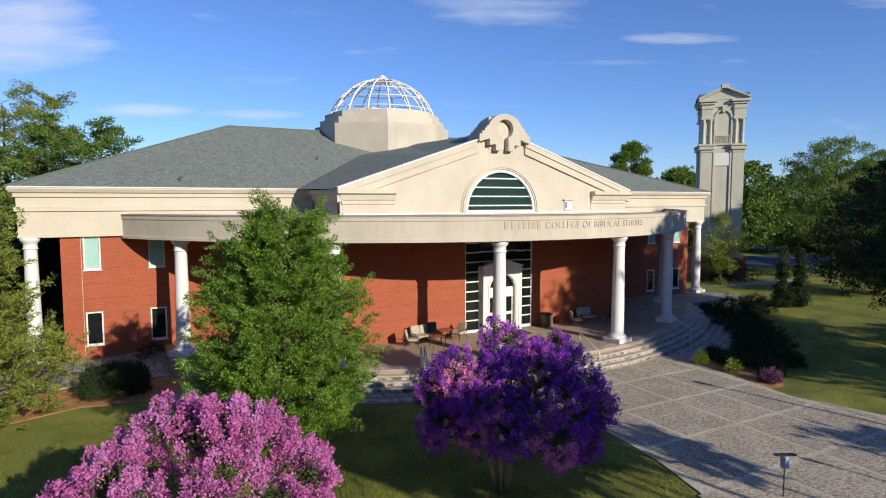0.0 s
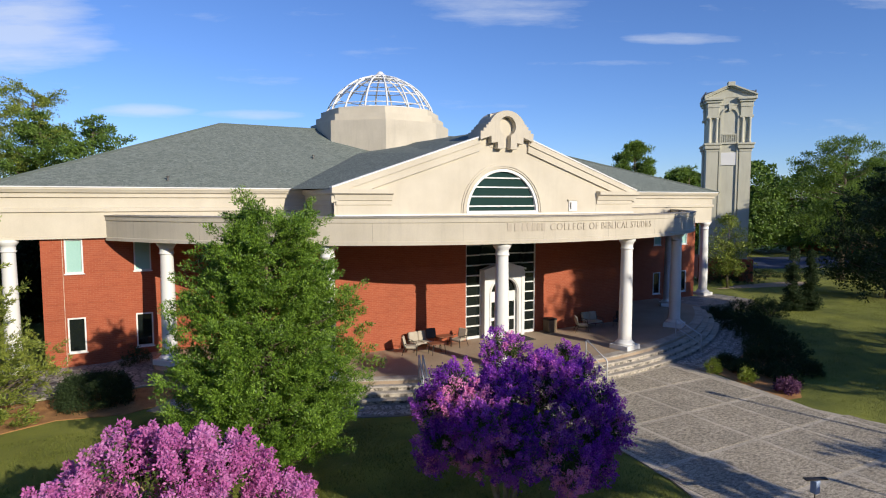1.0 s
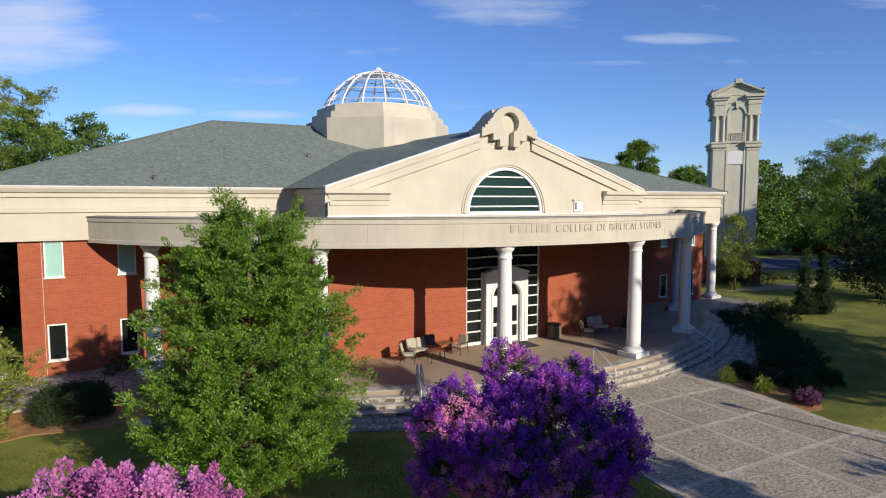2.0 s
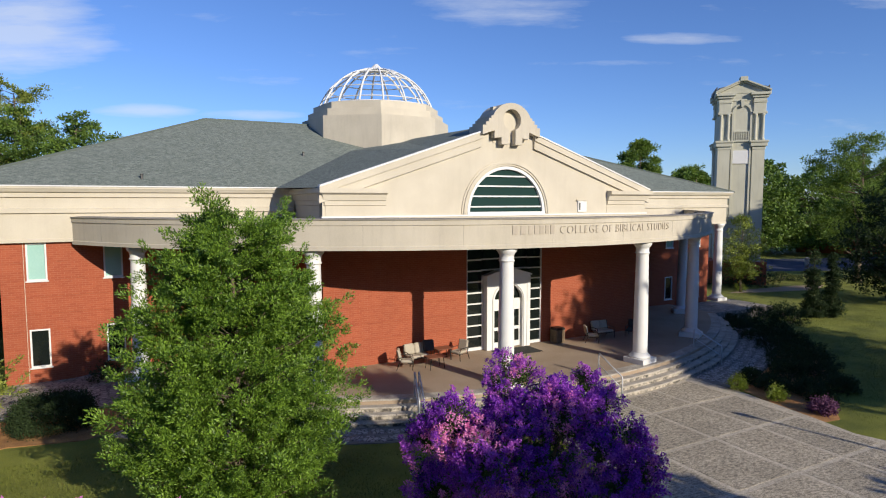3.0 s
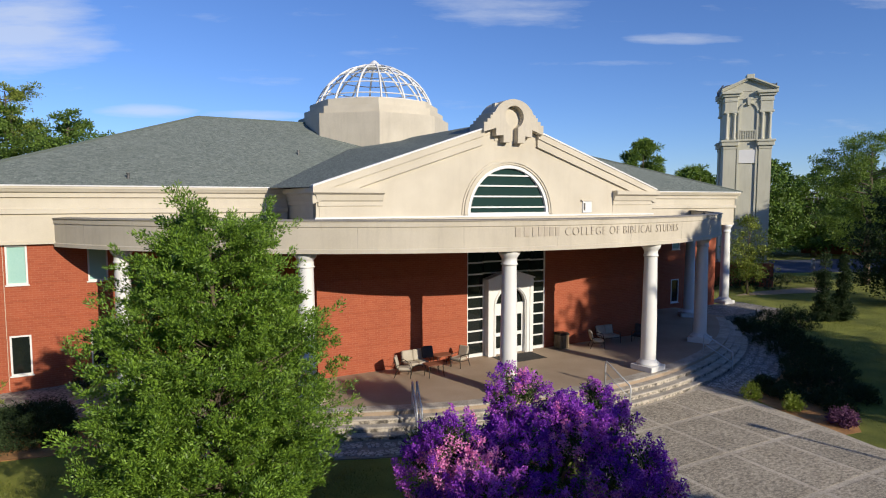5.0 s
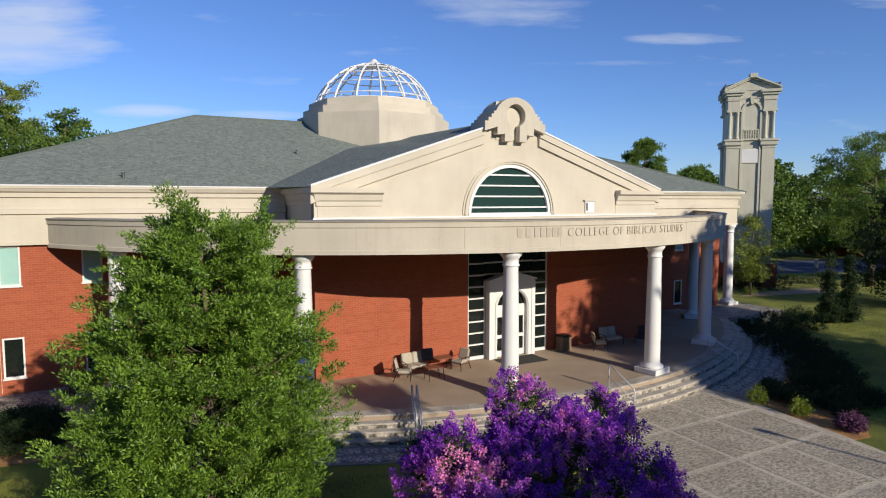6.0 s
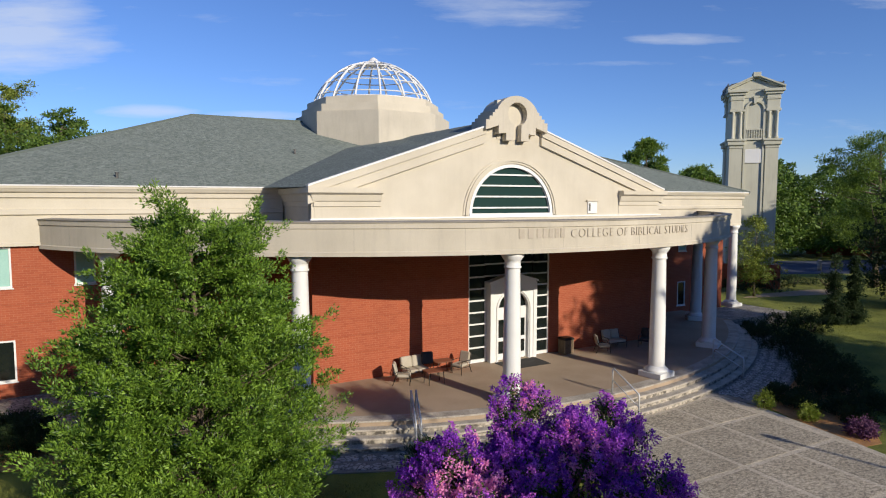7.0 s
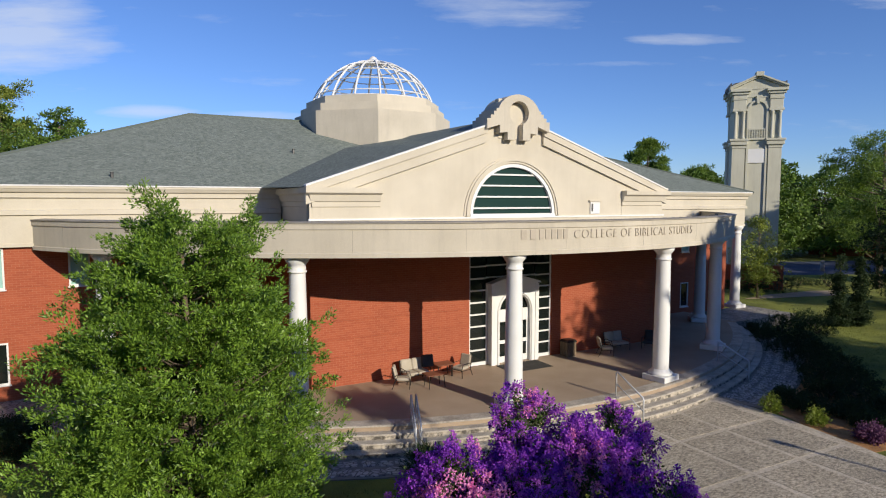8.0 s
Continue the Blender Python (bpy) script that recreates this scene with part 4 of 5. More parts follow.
    part("keystone", prism([(-0.1, 14.95), (0.1, 14.95), (0.16, 15.55), (-0.16, 15.55)], "y", y - 0.2, y - 0.05), TOWER_STUCCO, t)
    part("balcony_rail", boxes((-0.62, 0.62, y - 0.12, y - 0.04, 12.88, 12.96)), TOWER_STUCCO, t)
    part("balcony_floor", boxes((-0.62, 0.62, y - 0.13, y - 0.002, 12.08, 12.22)), TOWER_STUCCO, t)
    for k in range(7):
        part("baluster", boxes((-0.56 + k * 0.187 - 0.04, -0.56 + k * 0.187 + 0.04, y - 0.11, y - 0.05, 12.22, 12.88)), TOWER_STUCCO, t)
    part("panel", boxes((-0.66, 0.66, y - 0.08, y - 0.002, 10.23, 11.34), bevel=0.02), WHITE, t, "white square panel")


tower()


# ---- plants ----
def leaf_mesh(name, p, d, length, width, material, parent, label="", rng=None, kind=""):
    """Leaves as folded rhombs: p places, d ways (n x 3), length and width arrays."""
    n = len(p)
    d = d / np.maximum(np.linalg.norm(d, axis=1, keepdims=True), 1e-6)
    s = np.cross(d, rng.normal(size=(n, 3)))
    s /= np.maximum(np.linalg.norm(s, axis=1, keepdims=True), 1e-6)
    L, Wd = np.broadcast_to(length, n)[:, None], np.broadcast_to(width, n)[:, None]
    v = np.stack([p, p + d * L * 0.45 + s * Wd * 0.5, p + d * L, p + d * L * 0.45 - s * Wd * 0.5], 1).reshape(-1, 3)
    me = bpy.data.meshes.new(name)
    me.vertices.add(4 * n)
    me.vertices.foreach_set("co", v.astype(np.float32).ravel())
    me.loops.add(4 * n)
    me.loops.foreach_set("vertex_index", np.arange(4 * n, dtype=np.int32))
    me.polygons.add(n)
    me.polygons.foreach_set("loop_start", np.arange(0, 4 * n, 4, dtype=np.int32))
    me.update(calc_edges=True)
    me.materials.append(material)
    ob = new(name, me)
    ob.parent = parent
    return tagged(ob, label, kind=kind)


def sprays(rng, at, way, count, reach, spread):
    """Leaf places and ways round each spray's stem."""
    k = len(at)
    f = rng.random((k, count, 1))
    p = at[:, None] + way[:, None] * f * reach[:, None, None] + rng.normal(size=(k, count, 3)) * spread * (0.5 + f * 0.6)
    d = way[:, None] * 0.7 + rng.normal(size=(k, count, 3)) * 0.65 + np.array((0, 0, 0.05))
    return p.reshape(-1, 3), d.reshape(-1, 3)


def tree(name, at, envelope, seed, leaf, material, bark, label, branches=150, per_branch=8, per_spray=40, rise=0.45, trunk_r=0.16, tuft=0.22, lean=(0.0, 0.0), inner=0.3, wobble=0.16, scatter=0.08, twig=0.0):
    """Trunk with limbs, and a crown of leaf sprays along them. envelope: (height, radius) rows; leaf: (length, width)."""
    rng = np.random.default_rng(seed)
    zs, rs = np.array([e[0] for e in envelope]), np.array([e[1] for e in envelope])
    top = zs[-1]
    t = empty(name, at)
    tagged(t, label, "tree")
    # branch ends: heights weighted by girth
    hz = np.linspace(zs[0], top, 200)
    wgt = np.interp(hz, zs, rs) + 0.15
    end_z = np.interp(rng.random(branches), np.cumsum(wgt) / wgt.sum(), hz)
    az = (np.arange(branches) * 2.39996 + rng.normal(size=branches) * 0.3)
    lump = 1.0 + wobble * np.sin(az * 3 + seed) * np.cos(end_z * 1.7 + seed * 2) + rng.normal(size=branches) * wobble * 0.6
    rad = np.interp(end_z, zs, rs) * np.clip(lump, 0.55, 1.3)
    fill = rng.random(branches) < 0.3
    rad[fill] *= rng.uniform(0.4, 0.8, fill.sum())
    ends = np.stack([np.cos(az) * rad, np.sin(az) * rad, end_z], 1)
    start_z = np.clip(end_z - rad * rise * rng.uniform(0.8, 1.4, branches), zs[0] * 0.6, top)
    starts = np.stack([0 * az, 0 * az, start_z], 1)
    starts[:, 0] += lean[0] * start_z
    starts[:, 1] += lean[1] * start_z
    ends[:, 0] += lean[0] * end_z
    ends[:, 1] += lean[1] * end_z
    bm = tube([(lean[0] * z + 0.05 * math.sin(z * 1.3 + seed), lean[1] * z + 0.05 * math.cos(z * 1.1 + seed), z) for z in np.linspace(-0.1, top * 0.93, 10)],
              [trunk_r * (1.35 if i == 0 else 1 - 0.085 * i) for i in range(10)], 10)
    for i in range(0, branches, 2):
        a, b = starts[i], ends[i]
        mid = a * 0.5 + b * 0.5 + np.array((0, 0, -0.06 * rad[i])) + rng.normal(size=3) * 0.05
        r0 = trunk_r * 0.32 * (1 - 0.6 * start_z[i] / top)
        tube([a, mid, a * 0.12 + b * 0.88], [r0, r0 * 0.6, r0 * 0.2], 5, bm)
    part("trunk", bm, bark, t, smooth=True)
    # tufts along the outer part of each branch; leaves burst outward from each tuft's middle
    f = inner + (1.03 - inner) * rng.random((branches, per_branch)) ** 0.75
    base = starts[:, None] + (ends - starts)[:, None] * f[..., None] + rng.normal(size=(branches, per_branch, 3)) * (0.05 + scatter * rad[:, None, None])
    base = base.reshape(-1, 3)
    k = len(base)
    size = tuft * rng.uniform(0.6, 1.35, (k, 1, 1))
    burst = rng.normal(size=(k, per_spray, 3))
    burst[..., 2] = burst[..., 2] * 0.75 + 0.25
    burst /= np.linalg.norm(burst, axis=2, keepdims=True)
    p = base[:, None] + burst * size * rng.random((k, per_spray, 1)) ** 0.5 * np.array((1.15, 1.15, 0.7))
    d = burst + rng.normal(size=(k, per_spray, 3)) * 0.45 + np.array((0, 0, 0.1))
    if twig:
        # leaves line a twig that points outward and up
        out = (ends - starts) / np.maximum(np.linalg.norm(ends - starts, axis=1, keepdims=True), 0.1)
        way = np.repeat(out, per_branch, 0) + rng.normal(size=(k, 3)) * 0.55 + np.array((0, 0, 0.3))
        way /= np.linalg.norm(way, axis=1, keepdims=True)
        f = rng.random((k, per_spray, 1))
        p = p * (1 - 0.4 * f) + base[:, None] * 0.4 * f + way[:, None] * (f - 0.25) * twig * rng.uniform(0.6, 1.3, (k, 1, 1))
        d = d * 0.8 + way[:, None] * 0.9
    p, d = p.reshape(-1, 3), d.reshape(-1, 3)
    n = len(p)
    leaf_mesh("crown", p, d, leaf[0] * rng.uniform(0.7, 1.25, n), leaf[1] * rng.uniform(0.7, 1.25, n), material, t, rng=rng)
    return t


# young willow oak on the lawn
tree("oak_tree", (-12.5, -14.4, 0), [(0.75, 0.95), (1.2, 1.5), (1.8, 1.92), (2.5, 2.08), (3.4, 2.0), (4.2, 1.85), (4.9, 1.65), (5.6, 1.42), (6.2, 1.15), (6.55, 0.88), (6.78, 0.55)], 3,
     (0.068, 0.025), LEAF_OAK, BARK, "young green oak tree standing on the lawn", branches=400, per_branch=10, per_spray=80, rise=0.42, trunk_r=0.1, wobble=0.13, tuft=0.12, inner=0.5, scatter=0.075, twig=0.32)
# cedar-like evergreen beside the corner column
tree("evergreen_tree", (-20.9, -6.3, 0), [(0.3, 2.6), (0.9, 3.3), (1.6, 3.6), (2.2, 2.9), (2.8, 2.1), (4.0, 2.0), (5.5, 2.0), (7.0, 1.6), (8.2, 0.9), (9.0, 0.2)], 5,
     (0.11, 0.032), LEAF_CEDAR, BARK, "green feathery evergreen beside the corner column", branches=250, per_branch=8, per_spray=64, rise=0.35, trunk_r=0.15, tuft=0.11, inner=0.4, wobble=0.1, twig=0.5)


def crape_myrtle(at, lobes, stem_top, seed, petals, share, panicles, per, petal, label, girths=(0.07, 0.14), mixed=0.75, lengths=(0.16, 0.38), gaps=0.75, sites=()):
    """Several smooth stems from one root, and lobes (x, y, z, radius) of leaves covered in blossom panicles;
    round the sites (x, y, z, radius) the panicles take the last of the petal colours, as painted sun flecks."""
    rng = np.random.default_rng(seed)
    t = empty("crape_myrtle", at)
    tagged(t, label, "flowering tree")
    lob = np.array(lobes)
    mid = lob[:, :3].mean(0)
    area = lob[:, 3] ** 2
    k = panicles
    own = rng.choice(len(lob), size=k, p=area / area.sum())
    way = rng.normal(size=(k, 3))
    out = lob[own, :3] - mid
    way = way / np.linalg.norm(way, axis=1, keepdims=True) + 0.55 * out / np.maximum(np.linalg.norm(out, axis=1, keepdims=True), 0.3) + np.array((0, 0, 0.22))
    way /= np.linalg.norm(way, axis=1, keepdims=True)
    rough = 1.0 + 0.22 * rng.normal(size=k)
    base = lob[own, :3] + way * (lob[own, 3] * np.clip(rough, 0.55, 1.32))[:, None] * np.array((1.0, 1.0, 0.9))
    # drop what lies deep inside another lobe
    dist = np.linalg.norm(base[:, None] - lob[None, :, :3], axis=2) / lob[None, :, 3]
    keep = (dist.min(1) > 0.7) & (np.sin(base[:, 0] * 4.3 + seed) * np.sin(base[:, 1] * 4.1 + 1.0) + 0.6 * np.sin(base[:, 2] * 5.2 + seed) < gaps)
    base, way = base[keep], way[keep]
    k = len(base)
    axis = way + np.array((0, 0, 0.85)) + rng.normal(size=(k, 3)) * 0.3
    axis /= np.linalg.norm(axis, axis=1, keepdims=True)
    ln = rng.uniform(*lengths, k)
    f = rng.random((k, per, 1))
    side = rng.normal(size=(k, per, 3))
    side /= np.linalg.norm(side, axis=2, keepdims=True)
    girth = rng.uniform(*girths, k)[:, None, None]
    p = base[:, None] + axis[:, None] * (f - 0.4) * ln[:, None, None] + side * girth * (1.1 - 0.8 * f) * rng.random((k, per, 1)) ** 0.4
    d = side + axis[:, None] * 0.3 + rng.normal(size=(k, per, 3)) * 0.6
    # neighbouring panicles share a hue
    hue = -0.3 * base[:, 0] + np.sin(base[:, 0] * 4.1 + seed) + np.cos(base[:, 2] * 4.6 + base[:, 1] * 3.2) + rng.normal(size=k) * mixed
    order = np.argsort(np.argsort(hue)) / k
    which = np.minimum(np.searchsorted(np.cumsum(share), order), len(petals) - 1)
    for x, y, z, r in sites:
        which[np.linalg.norm(base - np.array((x, y, z)), axis=1) < r * rng.uniform(0.85, 1.2, k)] = len(petals) - 1
    for i, m in enumerate(petals):
        q, w = p[which == i].reshape(-1, 3), d[which == i].reshape(-1, 3)
        if len(q):
            leaf_mesh("blossom", q, w, petal * rng.uniform(0.6, 1.35, len(q)), petal * 0.85 * rng.uniform(0.6, 1.3, len(q)), m, t, rng=rng)
    kl = int(k * 0.9)
    pick = rng.choice(k, kl)
    lb = base[pick] - way[pick] * rng.uniform(0.2, 0.5, (kl, 1)) + rng.normal(size=(kl, 3)) * 0.05
    lp, ld = sprays(rng, lb, axis[pick], 18, np.full(kl, 0.22), 0.06)
    leaf_mesh("foliage", lp, ld, 0.065 * rng.uniform(0.7, 1.3, len(lp)), 0.034, LEAF_MYRTLE, t, rng=rng)
    for j, (lx, ly, lz, lr) in enumerate(lobes):
        a = j * 2.4 + seed
        root = Vector((0.10 * math.cos(a), 0.10 * math.sin(a), -0.06))
        head = Vector((lx, ly, lz))
        if j < 7:
            part("stem", tube([root, root * 2.2 + Vector((0, 0, stem_top * 0.5)), root * 3 + Vector((lx * 0.12, ly * 0.12, stem_top)), root * 2 + Vector((lx * 0.5, ly * 0.5, stem_top * 0.4 + lz * 0.6)), head], [0.05, 0.042, 0.036, 0.026, 0.014], 7), SMOOTH_BARK, t, smooth=True)
        near = np.argsort(np.linalg.norm(base - np.array((lx, ly, lz)), axis=1))[:40]
        for g in rng.choice(near, 4):
            tip = Vector(base[g])
            part("branch", tube([head, head * 0.5 + tip * 0.5 + Vector((0, 0, 0.03)), tip], [0.013, 0.009, 0.005], 5), SMOOTH_BARK, t)
    return t


crown_heart = [(0.35, -0.25, 1.95, 0.8), (0.9, 0.2, 1.9, 0.75), (-0.35, 0.35, 1.8, 0.7), (0.50, 1.10, 3.62, 0.24), (0.75, 0.95, 3.30, 0.36), (0.30, 0.85, 3.25, 0.34), (2.05, 0.45, 3.15, 0.28), (2.30, 0.30, 2.75, 0.36), (-1.02, 0.32, 2.95, 0.48), (-1.38, 0.74, 2.43, 0.42), (-1.33, 0.37, 1.70, 0.48), (-1.37, 0.73, 1.30, 0.32), (-0.83, -0.46, 2.35, 0.62), (0.16, 0.03, 2.55, 0.66), (0.89, -0.25, 2.75, 0.58), (1.54, -0.72, 2.35, 0.52), (1.85, -0.99, 1.80, 0.40)]
crown_rim = [(1.72, -0.92, 1.10, 0.36), (0.82, -1.01, 1.45, 0.58), (-0.21, -0.68, 1.60, 0.52), (-0.58, 0.08, 1.4, 0.42), (1.00, -0.88, 0.90, 0.34), (0.65, 0.79, 2.40, 0.70), (-0.33, 1.08, 2.30, 0.58), (1.57, 0.18, 2.20, 0.62), (1.95, -0.95, 2.3, 0.34), (1.95, -0.6, 1.45, 0.36), (0.75, 0.1, 3.0, 0.45), (1.35, -0.2, 2.9, 0.42), (1.3, 0.5, 2.85, 0.45), (1.7, -1.0, 2.65, 0.3), (2.0, -1.1, 1.95, 0.38), (1.3, -1.1, 1.85, 0.42), (1.2, -0.7, 2.25, 0.5)]
crape_myrtle((-8.3, -18.25, 0), crown_heart + crown_rim, 0.95, 11,
             (PETAL_VIOLET, PETAL_ORCHID, PETAL_SUNLIT_ROSE), (0.56, 0.36, 0.08), 2600, 80, 0.037, "crape myrtle covered in violet blossom with rose sun flecks", (0.07, 0.13), 1.3, (0.12, 0.26), 1.6,
             sites=[(-1.2, 0.02, 2.98, 0.3), (-0.68, -0.32, 2.88, 0.26), (-0.09, -0.86, 2.75, 0.23), (-1.41, 0.3, 2.58, 0.27), (-1, -0.37, 2.45, 0.21), (-0.95, -0.51, 2.12, 0.16),
                    (-1.35, 0.04, 1.75, 0.21), (-1.64, 0.54, 1.54, 0.21), (0.1, -1.19, 1.42, 0.3), (0.6, -1.34, 1.37, 0.35), (0.79, -1.45, 1.17, 0.3), (0.9, -1.39, 2.31, 0.18)])
crape_myrtle((-15.43, -20.87, 0), [(0.44, -0.24, 3.42, 0.53), (-0.08, 0.40, 3.34, 0.55), (0.96, 0.28, 3.18, 0.51), (-0.80, -0.08, 2.98, 0.53), (1.40, -0.28, 2.74, 0.51), (0.24, -0.88, 2.98, 0.55), (-0.56, -0.80, 2.86, 0.48), (0.96, -0.88, 2.66, 0.51), (-1.40, 0.28, 2.54, 0.50), (0.40, 1.04, 2.90, 0.59), (-1.20, -0.72, 2.50, 0.44), (1.68, 0.40, 2.50, 0.44), (-1.68, -0.40, 2.34, 0.37), (0.16, -1.28, 2.42, 0.44), (-0.72, 0.96, 2.74, 0.55)], 1.0, 4,
             (PETAL_PINK, PETAL_LILAC), (0.6, 0.4), 1250, 130, 0.038, "crape myrtle covered in pink blossom", (0.085, 0.15), 1.6, (0.1, 0.24), 0.4)


def shrub(at, rx, ry, h, seed, material, label, leaf=(0.07, 0.035), count=6000, name="shrub", flat=0.0):
    rng = np.random.default_rng(seed)
    t = empty(name, at)
    tagged(t, label, "shrub")
    k = max(20, count // 22)
    way = rng.normal(size=(k, 3))
    way[:, 2] = np.abs(way[:, 2])
    way /= np.linalg.norm(way, axis=1, keepdims=True)
    if flat:
        way /= (np.abs(way) ** 5).sum(1, keepdims=True) ** (1 / 5) * (1 + 0.1 * flat)
    lump = 0.86 + (0.04 if flat else 0.18) * np.sin(way[:, 0] * 6 + seed) * np.cos(way[:, 1] * 5) + rng.normal(size=k) * 0.06
    base = way * np.array((rx, ry, h)) * (lump * np.where(rng.random(k) < 0.3, rng.uniform(0.5, 0.95, k), 1.0))[:, None] + np.array((0, 0, 0.03))
    p, d = sprays(rng, base, way + np.array((0, 0, 0.4)), 22, np.full(k, 0.14), 0.06)
    p[:, 2] = np.maximum(p[:, 2], 0.02)
    leaf_mesh("foliage", p, d, leaf[0] * rng.uniform(0.7, 1.3, len(p)), leaf[1] * rng.uniform(0.7, 1.3, len(p)), material, t, rng=rng)
    bm = bmesh.new()
    for j in range(7):
        a = j * 0.9 + seed
        tube([(0.05 * math.cos(a), 0.05 * math.sin(a), -0.05), (rx * 0.35 * math.cos(a), ry * 0.35 * math.sin(a), h * 0.45), (rx * 0.6 * math.cos(a), ry * 0.6 * math.sin(a), h * 0.75)], [0.025, 0.016, 0.006], 5, bm)
    part("stem", bm, BARK, t)
    return t


# beds
flat_patch("mulch_bed", arc_pts(22.7, 14.0, 44, 14, STEP_Y) + [(16.6, -6.7), (15.9, -8.2), (13.3, -10.8), (10.0, -13.6), (6.6, -15.6), (5.4, -16.5), (4.75, -16.4), (4.95, -14.6)], -0.018, 0.08, MULCH, "rust-brown pine straw bed beside the plaza", "planting bed")
flat_patch("mulch_bed", [(-24.5, -4.4), (-13.6, -4.4), (-14.2, -6.6), (-15.6, -7.2), (-17.5, -6.8), (-19.5, -7.6), (-24.5, -8.2)], -0.005, 0.08, MULCH, "rust-brown pine straw bed below the evergreen", "planting bed")
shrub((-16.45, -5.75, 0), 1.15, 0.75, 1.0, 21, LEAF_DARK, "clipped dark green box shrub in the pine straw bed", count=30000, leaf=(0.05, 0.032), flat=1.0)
# added shrub, standing in for a shadowy patch on the brick wall
shrub((-15.1, -2.2, 0.22), 0.5, 0.3, 0.75, 22, LEAF_DARK, "thin dark shrub added where a shadow marks the brick wall", count=1200)
shrub((5.2, -13.0, 0), 0.2, 0.2, 0.42, 23, LEAF_LIME, "small yellow-green shrub at the bed's edge", count=1400)
shrub((5.35, -14.4, 0), 0.2, 0.2, 0.33, 24, LEAF_LIME, "small yellow-green shrub at the bed's edge", count=1300)
shrub((5.55, -15.9, 0), 0.42, 0.3, 0.24, 25, PETAL_MAUVE, "low pink-purple flowering shrub at the bed's edge", count=2600, leaf=(0.06, 0.05))
# dark leaves and added low shrubs stand in for the bed's deep shade
for i, (x, y, rx, h) in enumerate(((7.9, -13.2, 0.6, 0.62), (9.4, -12.3, 0.85, 0.6), (10.9, -11.4, 0.9, 0.55), (12.2, -10.1, 0.95, 0.55), (13.3, -8.6, 1.0, 0.5), (14.3, -7.0, 1.0, 0.55), (15.3, -5.6, 0.8, 0.5), (9.1, -13.7, 0.75, 0.5),
                                   (10.8, -12.6, 0.8, 0.5), (12.5, -11.1, 0.8, 0.5), (13.9, -9.5, 0.8, 0.5), (15.2, -7.9, 0.8, 0.5), (17.2, -5.7, 1.0, 0.85), (18.6, -6.6, 0.9, 0.8), (19.9, -5.2, 0.8, 0.75),
                                   (6.3, -13.7, 0.5, 0.3), (7.1, -14.6, 0.55, 0.34), (6.6, -12.7, 0.5, 0.32), (8.3, -14.9, 0.6, 0.4), (6.5, -15.3, 0.4, 0.24))):
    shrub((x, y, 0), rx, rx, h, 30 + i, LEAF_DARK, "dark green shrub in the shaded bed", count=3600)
shrub((-6.9, -11.9, 0), 0.4, 0.3, 0.55, 45, LEAF_DARK, "low clump of grass at the walk's edge", count=1500, leaf=(0.22, 0.018))
for i, (x, y, rx, h) in enumerate(((29.0, 4.2, 0.8, 0.9), (30.6, 3.4, 1.3, 1.5), (36.0, 5.2, 0.9, 0.6), (37.2, 3.4, 1.1, 0.9), (27.8, 5.0, 0.9, 1.0))):
    shrub((x, y, 0), rx, rx, h, 50 + i, LEAF_DARK, "dark green shrub at the foot of the bell tower", count=3000)
tree("young_tree", (26.8, 2.5, 0), [(1.4, 1.1), (2.4, 1.6), (3.6, 1.7), (4.8, 1.2), (5.6, 0.4)], 60, (0.16, 0.06), LEAF_CEDAR, BARK, "slender young tree on the far lawn", branches=80, per_branch=7, per_spray=16, trunk_r=0.08)
shrub((26.8, 2.5, 0), 0.35, 0.35, 0.7, 61, LEAF_LIME, "lime green shoots round the young tree's foot", count=800)
# dark columnar evergreens
for i, (x, y, h) in enumerate(((21.6, -6.0, 4.0), (22.6, -6.5, 3.8))):
    tree("columnar_evergreen", (x, y, 0), [(0.05, 0.5), (0.6, 0.6), (1.3, 0.34), (2.2, 0.3), (3.0, 0.2), (h, 0.05)], 70 + i, (0.12, 0.045), LEAF_DARK, BARK, "dark columnar evergreen on the lawn", branches=70, per_branch=5, per_spray=34, trunk_r=0.07, tuft=0.15, wobble=0.4, rise=0.9)
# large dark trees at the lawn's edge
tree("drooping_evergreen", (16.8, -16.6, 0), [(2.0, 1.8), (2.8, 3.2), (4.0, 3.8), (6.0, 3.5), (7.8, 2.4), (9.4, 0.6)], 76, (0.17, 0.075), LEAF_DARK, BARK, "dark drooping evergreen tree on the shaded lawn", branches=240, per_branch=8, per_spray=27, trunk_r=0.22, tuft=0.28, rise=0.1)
tree("broad_evergreen", (32.2, -6.4, 0), [(1.2, 2.9), (2.2, 3.9), (3.6, 4.2), (5.2, 3.7), (6.8, 2.9), (8.4, 1.6), (9.5, 0.4)], 75, (0.2, 0.085), LEAF_DARK, BARK, "broad dark evergreen tree at the edge of the lawn", branches=170, per_branch=8, per_spray=30, trunk_r=0.2, tuft=0.3)

